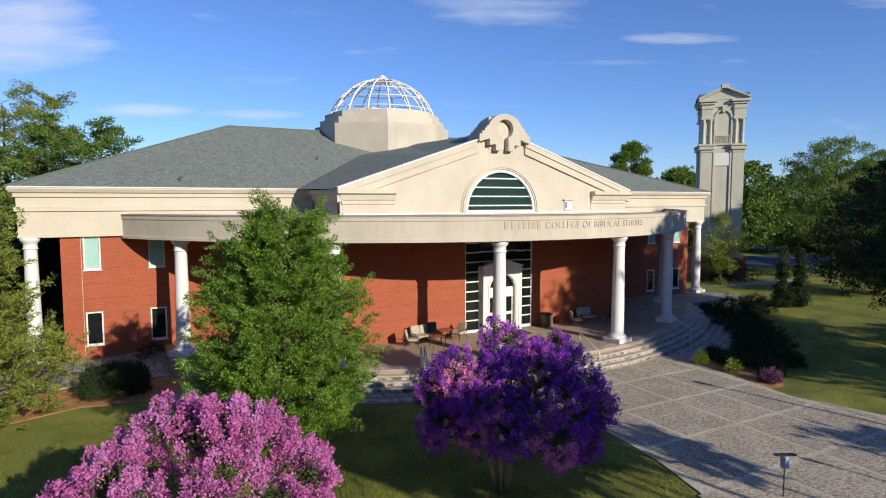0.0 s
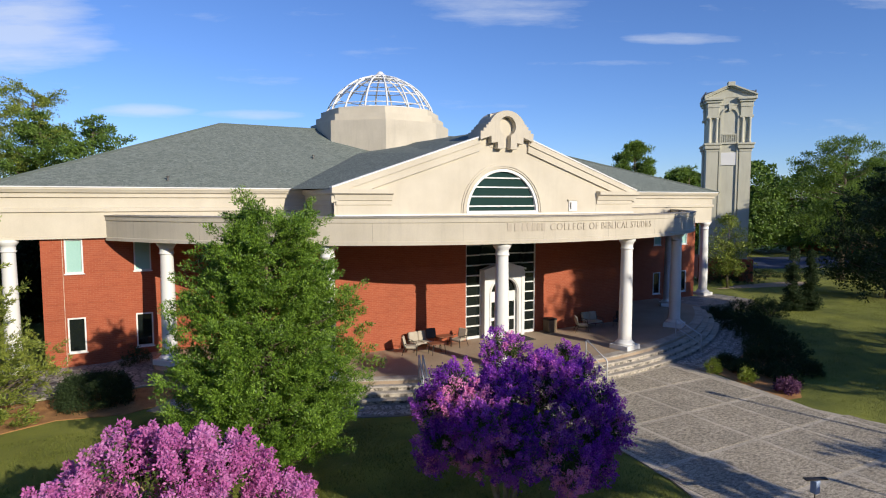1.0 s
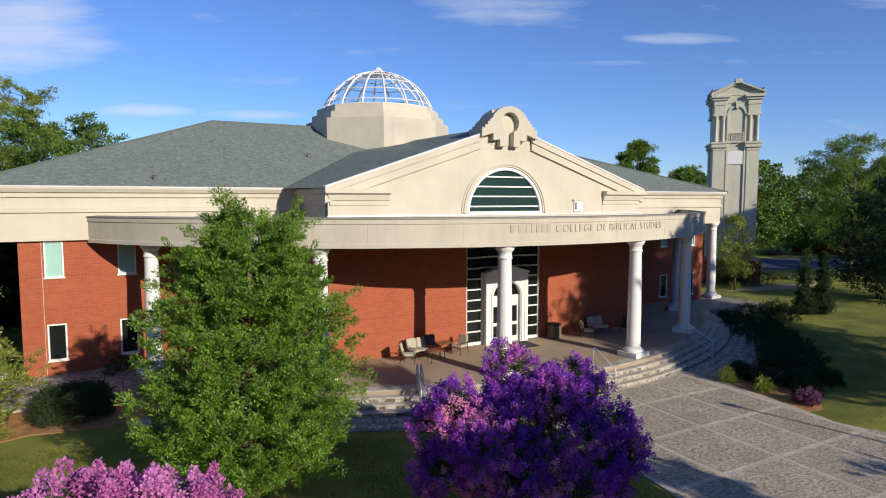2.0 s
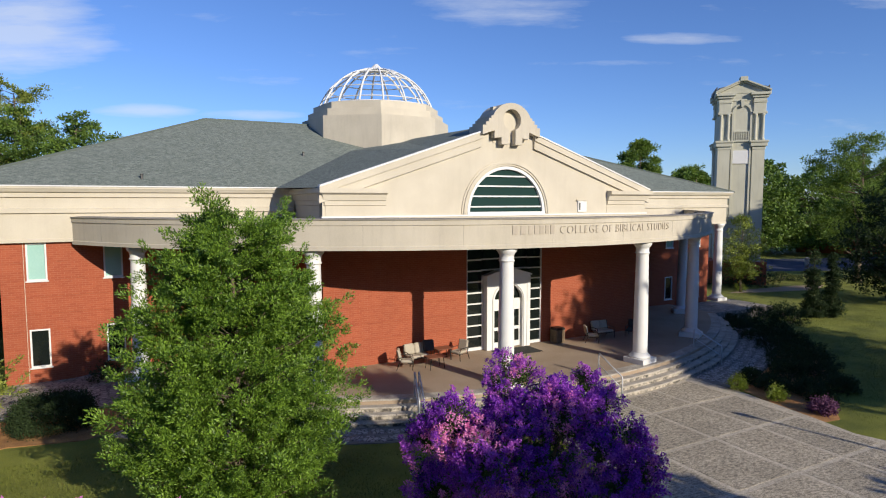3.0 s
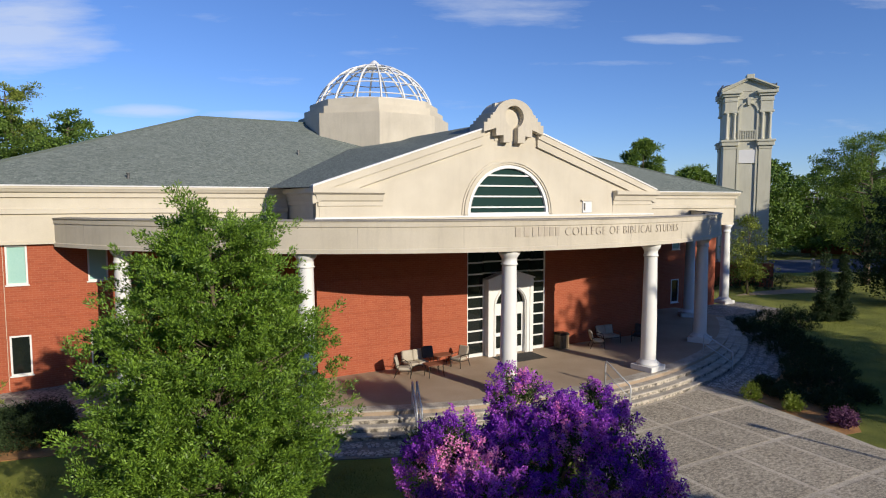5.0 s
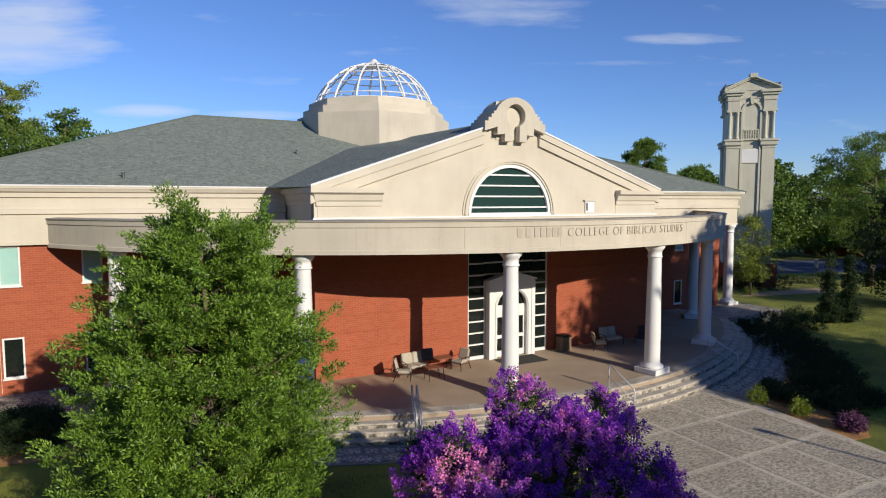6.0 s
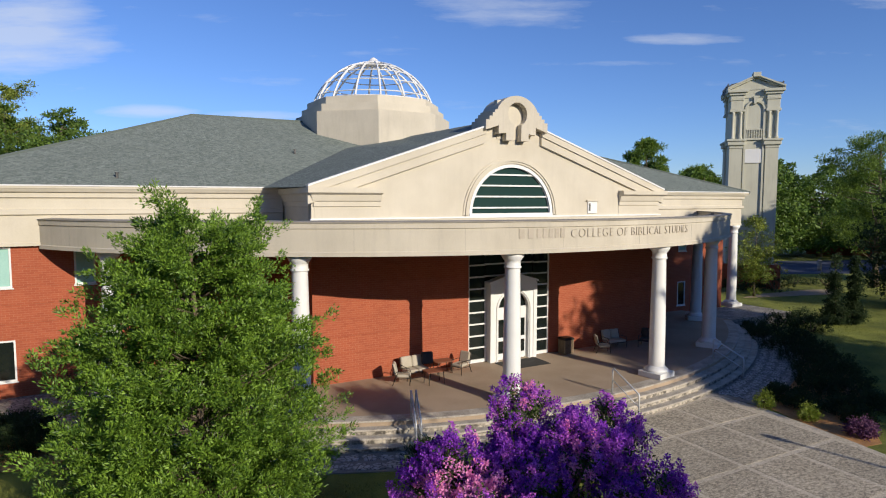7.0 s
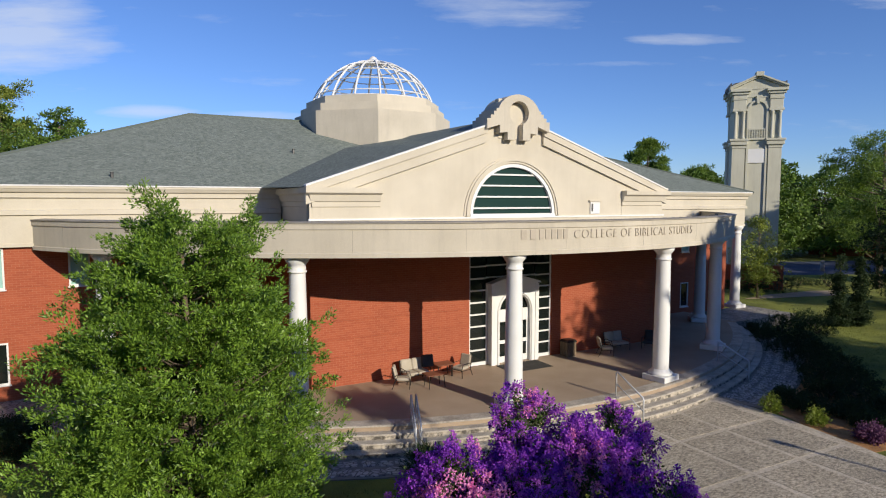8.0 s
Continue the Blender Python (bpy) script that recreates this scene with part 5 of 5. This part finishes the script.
# woodland behind: pines and broad-leaved trees
far = [
    # x, y, height, radius, kind
    (45.6, 31, 14.3, 2.2, "pine"), (50, 27, 11.0, 2.2, "pine"), (40.0, 1.2, 12.0, 3.7, "tall"), (45.5, -1.6, 11.3, 3.4, "tall"),
    (49, 25, 10.4, 4.6, "leaf"), (55, 21.5, 11.2, 5.0, "leaf"), (61, 25, 12.0, 5.0, "leaf"), (63, 19, 11.0, 5.0, "leaf"), (70, 16, 12.0, 6.0, "leaf"), (77, 13, 12.0, 6.0, "leaf"), (46, 40, 10.0, 4.6, "leaf"),
    (37, 45, 10.4, 5.0, "leaf"), (60, 34, 11.0, 5.5, "leaf"), (72, 4, 12.0, 5.5, "leaf"), (66, -7, 12.0, 6.0, "leaf"), (56, -9, 11.0, 5.0, "leaf"),
]
far += [
    (-21.0, 28.5, 15.8, 3.3, "sparse"), (-23.8, 29.5, 15.6, 3.2, "sparse"), (-17.0, 24.5, 12.9, 3.4, "leaf"), (-20.4, 26, 13.2, 3.3, "leaf"), (-25.5, 27, 12.6, 4.0, "leaf"), (-29, 22, 11.0, 4.2, "leaf"), (-23.5, 6, 7.0, 2.6, "leaf"),
]
for i, (x, y, h, r, kind) in enumerate(far):
    if kind == "pine":
        tree("pine_tree", (x, y, 0), [(h * 0.42, r * 0.5), (h * 0.6, r * 0.9), (h * 0.78, r), (h * 0.92, r * 0.7), (h, r * 0.25)], 100 + i, (0.42, 0.10), LEAF_PINE, BARK, "tall pine with clumped dark green needles", branches=48, per_branch=5, per_spray=85, trunk_r=0.25, tuft=0.55, inner=0.68, wobble=0.35)
    elif kind == "tall":
        tree("pine_tree", (x, y, 0), [(h * 0.28, r * 0.7), (h * 0.42, r), (h * 0.62, r * 0.95), (h * 0.8, r * 0.9), (h * 0.93, r * 0.72), (h, r * 0.4)], 100 + i, (0.19, 0.06), LEAF_PINE, BARK, "tall pine with sunlit clumps of yellow-green needles", branches=90, per_branch=5, per_spray=110, trunk_r=0.26, tuft=0.55, inner=0.55, wobble=0.38, rise=0.4, scatter=0.05)
    elif kind == "sparse":
        tree("sparse_tree", (x, y, 0), [(h * 0.4, r * 0.6), (h * 0.6, r), (h * 0.8, r * 0.9), (h, r * 0.4)], 100 + i, (0.15, 0.075), LEAF_CEDAR, BARK, "tall thin-crowned tree behind the building", branches=90, per_branch=5, per_spray=44, trunk_r=0.2, tuft=0.32, inner=0.6, wobble=0.35)
    else:
        tree("broadleaf_tree", (x, y, 0), [(h * 0.12, r * 0.7), (h * 0.3, r), (h * 0.6, r * 1.0), (h * 0.82, r * 0.82), (h * 0.94, r * 0.5), (h, r * 0.15)], 100 + i, (0.20, 0.11) if x < 0 else (0.42, 0.21), LEAF_FAR, BARK, "broad green tree in the woodland behind", branches=130, per_branch=6, per_spray=48 if x < 0 else 20, trunk_r=0.25, tuft=0.42, inner=0.5, wobble=0.25)
# unseen trees, placed so broken shade falls on the lawn, the plaza and the steps:
# x, y, crown foot, height, radius, branches, tufts a branch, leaves a tuft, tuft
SHADE = [(-3.0, -37.0, 8.0, 9.1, 1.8, 16, 6, 24, 0.45), (-1.7, -37.0, 7.8, 8.8, 1.2, 5, 6, 20, 0.4), (-4.3, -37.0, 8.6, 9.8, 1.5, 18, 6, 24, 0.45), (-0.9, -37.5, 8.9, 10.7, 1.9, 14, 6, 22, 0.45), (0.2, -40.0, 9.3, 10.6, 1.2, 14, 7, 28, 0.5), (1.5, -37.0, 6.5, 8.7, 1.2, 6, 4, 20, 0.36)]
SHADE += [(6.9, -37.0, 6.2, 6.7, 1.0, 5, 4, 22, 0.32), (0.4, -37.0, 11.8, 12.6, 1.0, 4, 5, 20, 0.36), (-1.9, -37.0, 12.2, 14.0, 0.8, 8, 6, 22, 0.4), (14.8, -41.0, 11.0, 14.2, 2.5, 60, 7, 30, 0.55), (26.6, -41.0, 9.0, 11.4, 3.4, 40, 6, 22, 0.45), (23.4, -41.0, 14.5, 20.4, 5.0, 105, 7, 26, 0.6)]
SHADE += [(16.8, -41.0, 14.0, 18.7, 3.2, 80, 7, 30, 0.55), (28.5, -41.0, 4.0, 9.2, 3.2, 14, 5, 24, 0.55), (18.2, -43.0, 5.0, 12.0, 4.4, 15, 5, 22, 0.55), (26.0, -39.0, 2.5, 8.2, 3.6, 12, 5, 24, 0.55), (37.6, -22.0, 11.5, 16.5, 2.9, 70, 7, 26, 0.6), (-24.0, -41.0, 6.0, 10.0, 2.6, 80, 8, 30, 0.6)]
# unseen tree rows, added only to block low sky and deepen shade
SHADE += [(-150 + 17.0 * k, -104.0 - 6.0 * (k % 2), 2.0, 27.0 + (k * 5 % 4), 10.0, 44, 7, 8, 1.3) for k in range(18)]
SHADE += [(-52.0 - 5.0 * (k % 2), -62.0 + 12.5 * k, 1.5, 19.0 + (k * 5 % 4), 8.0, 44, 7, 8, 1.1) for k in range(7)]
SHADE += [(60.0 + 5.0 * (k % 2), -74.0 + 12.5 * k, 1.5, 9.0 + (k * 5 % 4), 8.0, 44, 7, 8, 1.1) for k in range(4)]
SHADE += [(-62 + 13.5 * k, -66.0 - 5.0 * (k % 2), 1.5, 13.0 + (k * 5 % 4), 7.2, 44, 6, 9, 0.95) for k in range(11)]
for i, (x, y, z0, h, r, branches, tufts, leaves, tuft) in enumerate(SHADE):
    tree("broadleaf_tree", (x, y, 0), [(z0, r * 0.6), (z0 * 0.7 + h * 0.3, r), (z0 * 0.3 + h * 0.7, r), (z0 * 0.1 + h * 0.9, r * 0.9), (h, r * 0.4)], 140 + i, (0.42, 0.22) if r < 7 else (1.3, 0.8),
         LEAF_FAR, BARK, "tall tree out of view, added for its shade", branches=branches, per_branch=tufts, per_spray=leaves, trunk_r=0.3 if r > 3 else 0.12, tuft=tuft, wobble=0.3)
# the broadest of them is narrow below and spreads high up, to shape its shade
tree("broadleaf_tree", (18.4, -41.0, 0), [(8.0, 2.6), (9.8, 3.6), (11.4, 3.1), (13.0, 3.6), (14.0, 6.2), (16.0, 5.8), (17.5, 2.6)], 175, (0.5, 0.26), LEAF_FAR, BARK, "broad tree out of view, added for its shade", branches=95, per_branch=5, per_spray=14, trunk_r=0.34, tuft=0.6, wobble=0.25)
# added tree; its dark leaves stand in for the porch's shade
tree("evergreen_tree", (-20.4, 13.0, 0), [(0.3, 1.6), (2.0, 2.2), (4.0, 2.0), (6.0, 0.8)], 160, (0.3, 0.13), LEAF_DARK, BARK, "dark evergreen added to darken the view through the corner porch", branches=90, per_branch=7, per_spray=26, trunk_r=0.15, tuft=0.4)

# road and path beyond the lawn
flat_patch("road", [(36, 13.5), (43, 9.2), (60, 2), (120, -20), (120, -8), (70, 12), (56, 16.5), (46, 22), (34, 40), (28, 38)], -0.02, 0.06, ASPHALT, "blue-grey asphalt drive beyond the lawn", "road")
flat_patch("path", [(25.6, 2.5), (27.5, 1.8), (33, 0.4), (36, 1.6), (33.5, 2.6), (28, 3.0)], -0.01, 0.06, PLATFORM, "pale path winding past the bell tower", "path")


# low brick building and a bollard across the drive
far_house = empty("low_brick_building", (68.5, 17.0, -0.05), -62)
tagged(far_house, "low brick building with a pale roof beyond the drive", "building")
part("wall", boxes((-6.0, 6.0, 0.0, 4.0, 0.0, 3.3)), BRICK, far_house)
part("roof", boxes((-6.4, 6.4, -0.5, 4.4, 3.3, 3.75), bevel=0.05), BAND, far_house)
bollard = empty("bollard", (47.6, 10.0, -0.05))
tagged(bollard, "short grey bollard beside the drive", "bollard")
part("post", lathe([(0.2, 0.0), (0.2, 0.95)], 14), PORTICO_ROOF, bollard, smooth=True)
part("cap", lathe([(0.22, 0.95), (0.2, 1.05), (0.08, 1.12)], 14), PORTICO_ROOF, bollard, smooth=True)


# ---- grass: short blades over the near lawn ----
def grass(seed, count, area, rows, size):
    """Blades over the part of area (x0, x1, y0, y1) where rows(x, y) holds."""
    rng = np.random.default_rng(seed)
    x, y = rng.uniform(area[0], area[1], count), rng.uniform(area[2], area[3], count)
    lumps = np.sin(x * 2.1 + y * 0.7) + np.sin(y * 3.3 - x * 1.2) + rng.normal(size=count) * 0.9
    keep = (lumps > -0.6) & (np.hypot(x, y - STEP_Y) > 22.95) & rows(x, y)
    p = np.stack([x, y, np.full(count, -0.04)], 1)[keep]
    d = rng.normal(size=p.shape) * 0.55 + np.array((0, 0, 1.0))
    ob = leaf_mesh("grass", p, d, size * rng.uniform(0.7, 1.4, len(p)), 0.18 * size, LEAF_GRASS, None, rng=rng)
    tagged(ob, "short uneven grass blades of the lawn", "grass", kind="stuff")


grass(77, 130000, (-24, -3.3, -21.5, -6.5), lambda x, y: (x < np.interp(-y, (12, 16.7, 18.8, 20.9, 23), (-3.4, -3.6, -3.85, -4.45, -5.0))) & ~((x < -13.6) & (y > -8.3)), 0.075)
grass(78, 60000, (4.8, 30, -21, -5.0), lambda x, y: (x > np.interp(-y, (16.3, 17.4, 20, 24), (5.5, 4.8, 5.6, 6.6))) & (x * 0.72 - y * 0.69 > 15.9), 0.07)
# ---- small things ----
def rail(start, end, z_start, z_end):
    """A pipe handrail down the steps, from the upper to the lower post."""
    t = empty("handrail")
    tagged(t, "grey metal pipe handrail on the portico steps", "handrail", "step handrails")
    a, b = Vector((*start, z_start)), Vector((*end, z_end))
    up = Vector((0, 0, 0.82))
    w = (b - a).normalized()
    part("rail", tube([a, a + up - Vector((0, 0, 0.06)), a + up + w * 0.05, b + up - w * 0.03, b + up - Vector((0, 0, 0.06)), b], 0.027, 8), METAL_GREY, t, smooth=True)
    part("lower_rail", tube([a + up * 0.5, b + up * 0.5], 0.016, 8), METAL_GREY, t, smooth=True)
    return t


for d in (-17.75, -18.15, 1.6, 20.6):
    x0, y0, _ = arc_point(20.2, d, 0.0, STEP_Y)
    x1, y1, _ = arc_point(21.35, d, 0.0, STEP_Y)
    rail((x0, y0), (x1, y1), FLOOR, 0.0)


def cushion(x0, x1, y0, y1, z0, z1):
    return boxes((x0, x1, y0, y1, z0, z1), bevel=min(0.045, (z1 - z0) * 0.3, (y1 - y0) * 0.3))


def patio_seat(name, at, turn, wide, cloth, label, group):
    """Metal-framed patio seat with cushions; faces -y before its turn."""
    t = empty(name, at, turn)
    t.scale = (0.84, 0.78, 0.78)
    tagged(t, label, "patio seat", group)
    h = wide / 2
    for s in (-1, 1):
        part("arm", tube([(s * h, -0.34, 0.0), (s * h, -0.36, 0.4), (s * h, -0.30, 0.60), (s * h, 0.20, 0.62), (s * h, 0.30, 0.55)], 0.018, 6), METAL_DARK, t, smooth=True)
        part("leg", tube([(s * h, 0.42, 0.0), (s * h, 0.26, 0.36), (s * h, 0.40, 0.92)], 0.018, 6), METAL_DARK, t, smooth=True)
        part("side_rail", tube([(s * h, -0.35, 0.34), (s * h, 0.26, 0.30)], 0.016, 6), METAL_DARK, t, smooth=True)
    part("front_rail", tube([(-h, -0.35, 0.34), (h, -0.35, 0.34)], 0.016, 6), METAL_DARK, t)
    part("top_rail", tube([(-h, 0.40, 0.92), (h, 0.40, 0.92)], 0.018, 6), METAL_DARK, t)
    n = 2 if wide > 0.9 else 1
    for k in range(n):
        a, b = -h + 0.03 + (wide - 0.06) * k / n, -h + 0.03 + (wide - 0.06) * (k + 1) / n - 0.01
        part("seat_cushion", cushion(a, b, -0.36, 0.24, 0.34, 0.48), cloth, t)
        c = part("back_cushion", cushion(a, b, -0.07, 0.07, 0.0, 0.52), cloth, t)
        c.matrix_basis = pose(0, 0.27, 0.45, -14, 0, 0)
    return t


patio_seat("loveseat", (-4.5, -6.3, FLOOR), 4, 1.12, CUSHION, "beige-cushioned metal loveseat against the brick wall", "patio seats")
patio_seat("armchair", (-5.2, -6.75, FLOOR), 62, 0.58, CUSHION, "beige-cushioned metal armchair turned to the table", "patio seats")
patio_seat("armchair", (-2.75, -6.5, FLOOR), -68, 0.58, CUSHION, "metal armchair with a pale cushion beside the door", "patio seats")
patio_seat("loveseat", (4.95, -6.25, FLOOR), -4, 1.12, CUSHION, "shaded pale-cushioned loveseat against the brick wall", "patio seats")
patio_seat("armchair", (3.9, -6.7, FLOOR), 60, 0.58, CUSHION, "pale armchair beside the shaded loveseat", "patio seats")
patio_seat("armchair", (6.35, -6.7, FLOOR), -60, 0.58, CUSHION_DARK, "dark armchair in the portico's shade", "patio seats")
dark = part("throw_cushion", cushion(-0.22, 0.22, -0.07, 0.07, 0.0, 0.44), CUSHION_DARK)
dark.matrix_basis = pose(-3.98, -6.24, FLOOR + 0.42, -16, 0, -8)
tagged(dark, "charcoal cushion standing on the loveseat", "cushion")


def low_table(at):
    t = empty("patio_table", at)
    tagged(t, "low brown metal patio table between the seats", "table")
    part("tabletop", boxes((-0.36, 0.36, -0.26, 0.26, 0.44, 0.47), bevel=0.008), TABLE_TOP, t)
    for sx in (-1, 1):
        for sy in (-1, 1):
            part("leg", tube([(sx * 0.30, sy * 0.2, 0.0), (sx * 0.26, sy * 0.17, 0.44)], 0.015, 6), METAL_DARK, t)
    return t


low_table((-3.35, -6.2, FLOOR))
low_table((-4.2, -7.2, FLOOR))


def litter_bin(at):
    t = empty("litter_bin", at)
    t.scale = (0.92, 0.92, 0.87)
    tagged(t, "brown slatted square litter bin by the entrance", "litter bin")
    part("body", boxes((-0.23, 0.23, -0.23, 0.23, 0.05, 0.66)), BIN_MAT, t)
    for s in range(5):
        o = -0.2 + s * 0.1
        for r in ((o - 0.038, o + 0.038, -0.26, -0.23), (o - 0.038, o + 0.038, 0.23, 0.26)):
            part("slat", boxes((*r, 0.03, 0.68), bevel=0.005), BIN_MAT, t)
        for r in ((-0.26, -0.23, o - 0.038, o + 0.038), (0.23, 0.26, o - 0.038, o + 0.038)):
            part("slat", boxes((*r, 0.03, 0.68), bevel=0.005), BIN_MAT, t)
    part("lid", lathe([(0.38, 0.68), (0.38, 0.73), (0.3, 0.79), (0.1, 0.8)], 4, a0=45, a1=405), METAL_DARK, t)


litter_bin((2.5, -6.05, FLOOR))
mat = part("door_mat", boxes((-0.95, 0.95, -7.05, -5.98, FLOOR + 0.002, FLOOR + 0.016)), MAT_RUBBER)
tagged(mat, "black rubber mat before the entrance doors", "door mat")

# solar path lamp on a thin stake
lamp = empty("path_lamp", (-2.75, -21.7, 0))
tagged(lamp, "thin stake with pale blue box under a dark solar panel", "path lamp")
part("stake", tube([(0, 0, -0.05), (0, 0, 0.85)], 0.014, 8), METAL_DARK, lamp)
part("lamp_box", boxes((-0.07, 0.07, -0.07, 0.07, 0.70, 0.98), bevel=0.01), BLUE_BOX, lamp)
cap = part("solar_panel", boxes((-0.30, 0.30, -0.05, 0.05, -0.012, 0.012)), METAL_DARK, lamp)
cap.matrix_basis = pose(0, 0, 1.01, 8, 6, -12)



def lamp_post(at, height, girth):
    """A slender post with a small lantern on a short arm."""
    t = empty("lamp_post", at)
    tagged(t, "tall slender dark lamp post beside the plaza", "lamp post", "plaza lamp posts")
    part("post", tube([(0, 0, -0.05), (0, 0, height * 0.5), (0, 0, height - 0.3)], [girth * 1.3, girth, girth * 0.8], 10), METAL_DARK, t, smooth=True)
    part("base", lathe([(girth * 2.6, 0.0), (girth * 2.6, 0.1), (girth * 1.6, 0.3)], 12), METAL_DARK, t, smooth=True)
    part("lantern", lathe([(girth, height - 0.32), (girth * 2.2, height - 0.2), (girth * 2.4, height - 0.06), (girth * 0.6, height)], 12), METAL_DARK, t, smooth=True)


lamp_post((6.78, -30.0, 0), 6.3, 0.06)
lamp_post((2.6, -32.1, 0), 4.7, 0.035)

# ---- pieces: plaza panels and flagstones ----
COLS, ROWS, GAP = (-5.9, -3.85, -1.78, 0.5, 2.45, 4.5, 6.6, 8.7), (-11.0, -13.4, -15.72, -18.2, -20.65, -23.1, -25.6, -28.9), 0.085
for xa, xb in zip(COLS, COLS[1:]):
    for ya, yb in zip(ROWS, ROWS[1:]):
        x0, x1, y0, y1 = xa + GAP, xb - GAP, yb + GAP, ya - GAP
        yc = (y0 + y1) / 2
        lo = np.interp(-yc, (12, 16.7, 18.8, 20.9, 23, 29), (-3.3, -3.4, -3.65, -4.25, -4.8, -5.5)) + 0.04
        hi = np.interp(-yc, (12, 14, 17.4, 20, 24, 29), (4.6, 4.7, 4.3, 5.1, 6.0, 7.3)) - 0.02
        x0, x1 = max(x0, lo), min(x1, hi)
        if x1 - x0 < 0.3:
            continue
        pts = [(x0, y0), (x1, y0), (x1, y1), (x0, y1)]
        if y1 > -12.3:
            pts = [(x, min(y, STEP_Y - math.sqrt(21.35 ** 2 - x * x))) for x, y in pts]
            if pts[3][1] - pts[0][1] < 0.2:
                continue
        part("panel", prism(pts, "z", 0.004, 0.012), PANEL, plaza)

rng_f = np.random.default_rng(9)


def stone_mesh(kind):
    """An uneven five- to seven-cornered flagstone about one metre across."""
    k = 5 + kind % 3
    ring = []
    for i in range(k):
        a = 2 * math.pi * (i + rng_f.uniform(-0.22, 0.22)) / k
        r = 0.5 * rng_f.uniform(0.88, 1.1)
        ring.append((r * math.cos(a), r * math.sin(a)))
    me = bpy.data.meshes.new("flagstone")
    vs = [(x, y, 0.0) for x, y in ring] + [(x * 0.95, y * 0.95, 0.02) for x, y in ring]
    fs = [tuple(range(k, 2 * k))] + [(i, (i + 1) % k, k + (i + 1) % k, k + i) for i in range(k)]
    me.from_pydata(vs, [], fs)
    me.materials.append(FLAG)
    return me


STONES = [stone_mesh(i) for i in range(9)]


def lay_stones(bed, d0, d1, r0, r1, size):
    """Flagstones in uneven rings along the curved walk."""
    rows = int((r1 - r0) / size)
    for k in range(rows):
        r = r0 + (k + 0.5) * (r1 - r0) / rows
        n = int(radians(d1 - d0) * r / size)
        for i in range(n):
            d = d0 + (d1 - d0) * (i + 0.5 + 0.25 * (k % 2)) / n + rng_f.uniform(-0.12, 0.12)
            x, y, _ = arc_point(r + rng_f.uniform(-0.04, 0.04), d, 0.0, STEP_Y)
            ob = new("flagstone", STONES[rng_f.integers(len(STONES))])
            ob.parent = bed
            ob.matrix_basis = pose(x, y, -0.004 + rng_f.uniform(0, 0.006), 0, 0, rng_f.uniform(0, 360)) @ Matrix.Diagonal((size * 1.16, size * rng_f.uniform(0.9, 1.2), 1, 1))


lay_stones(walk_bed, -41.5, -9.6, 21.25, 22.3, 0.42)
lay_stones(walk_bed_e, 13.8, 44, 21.25, 22.85, 0.36)
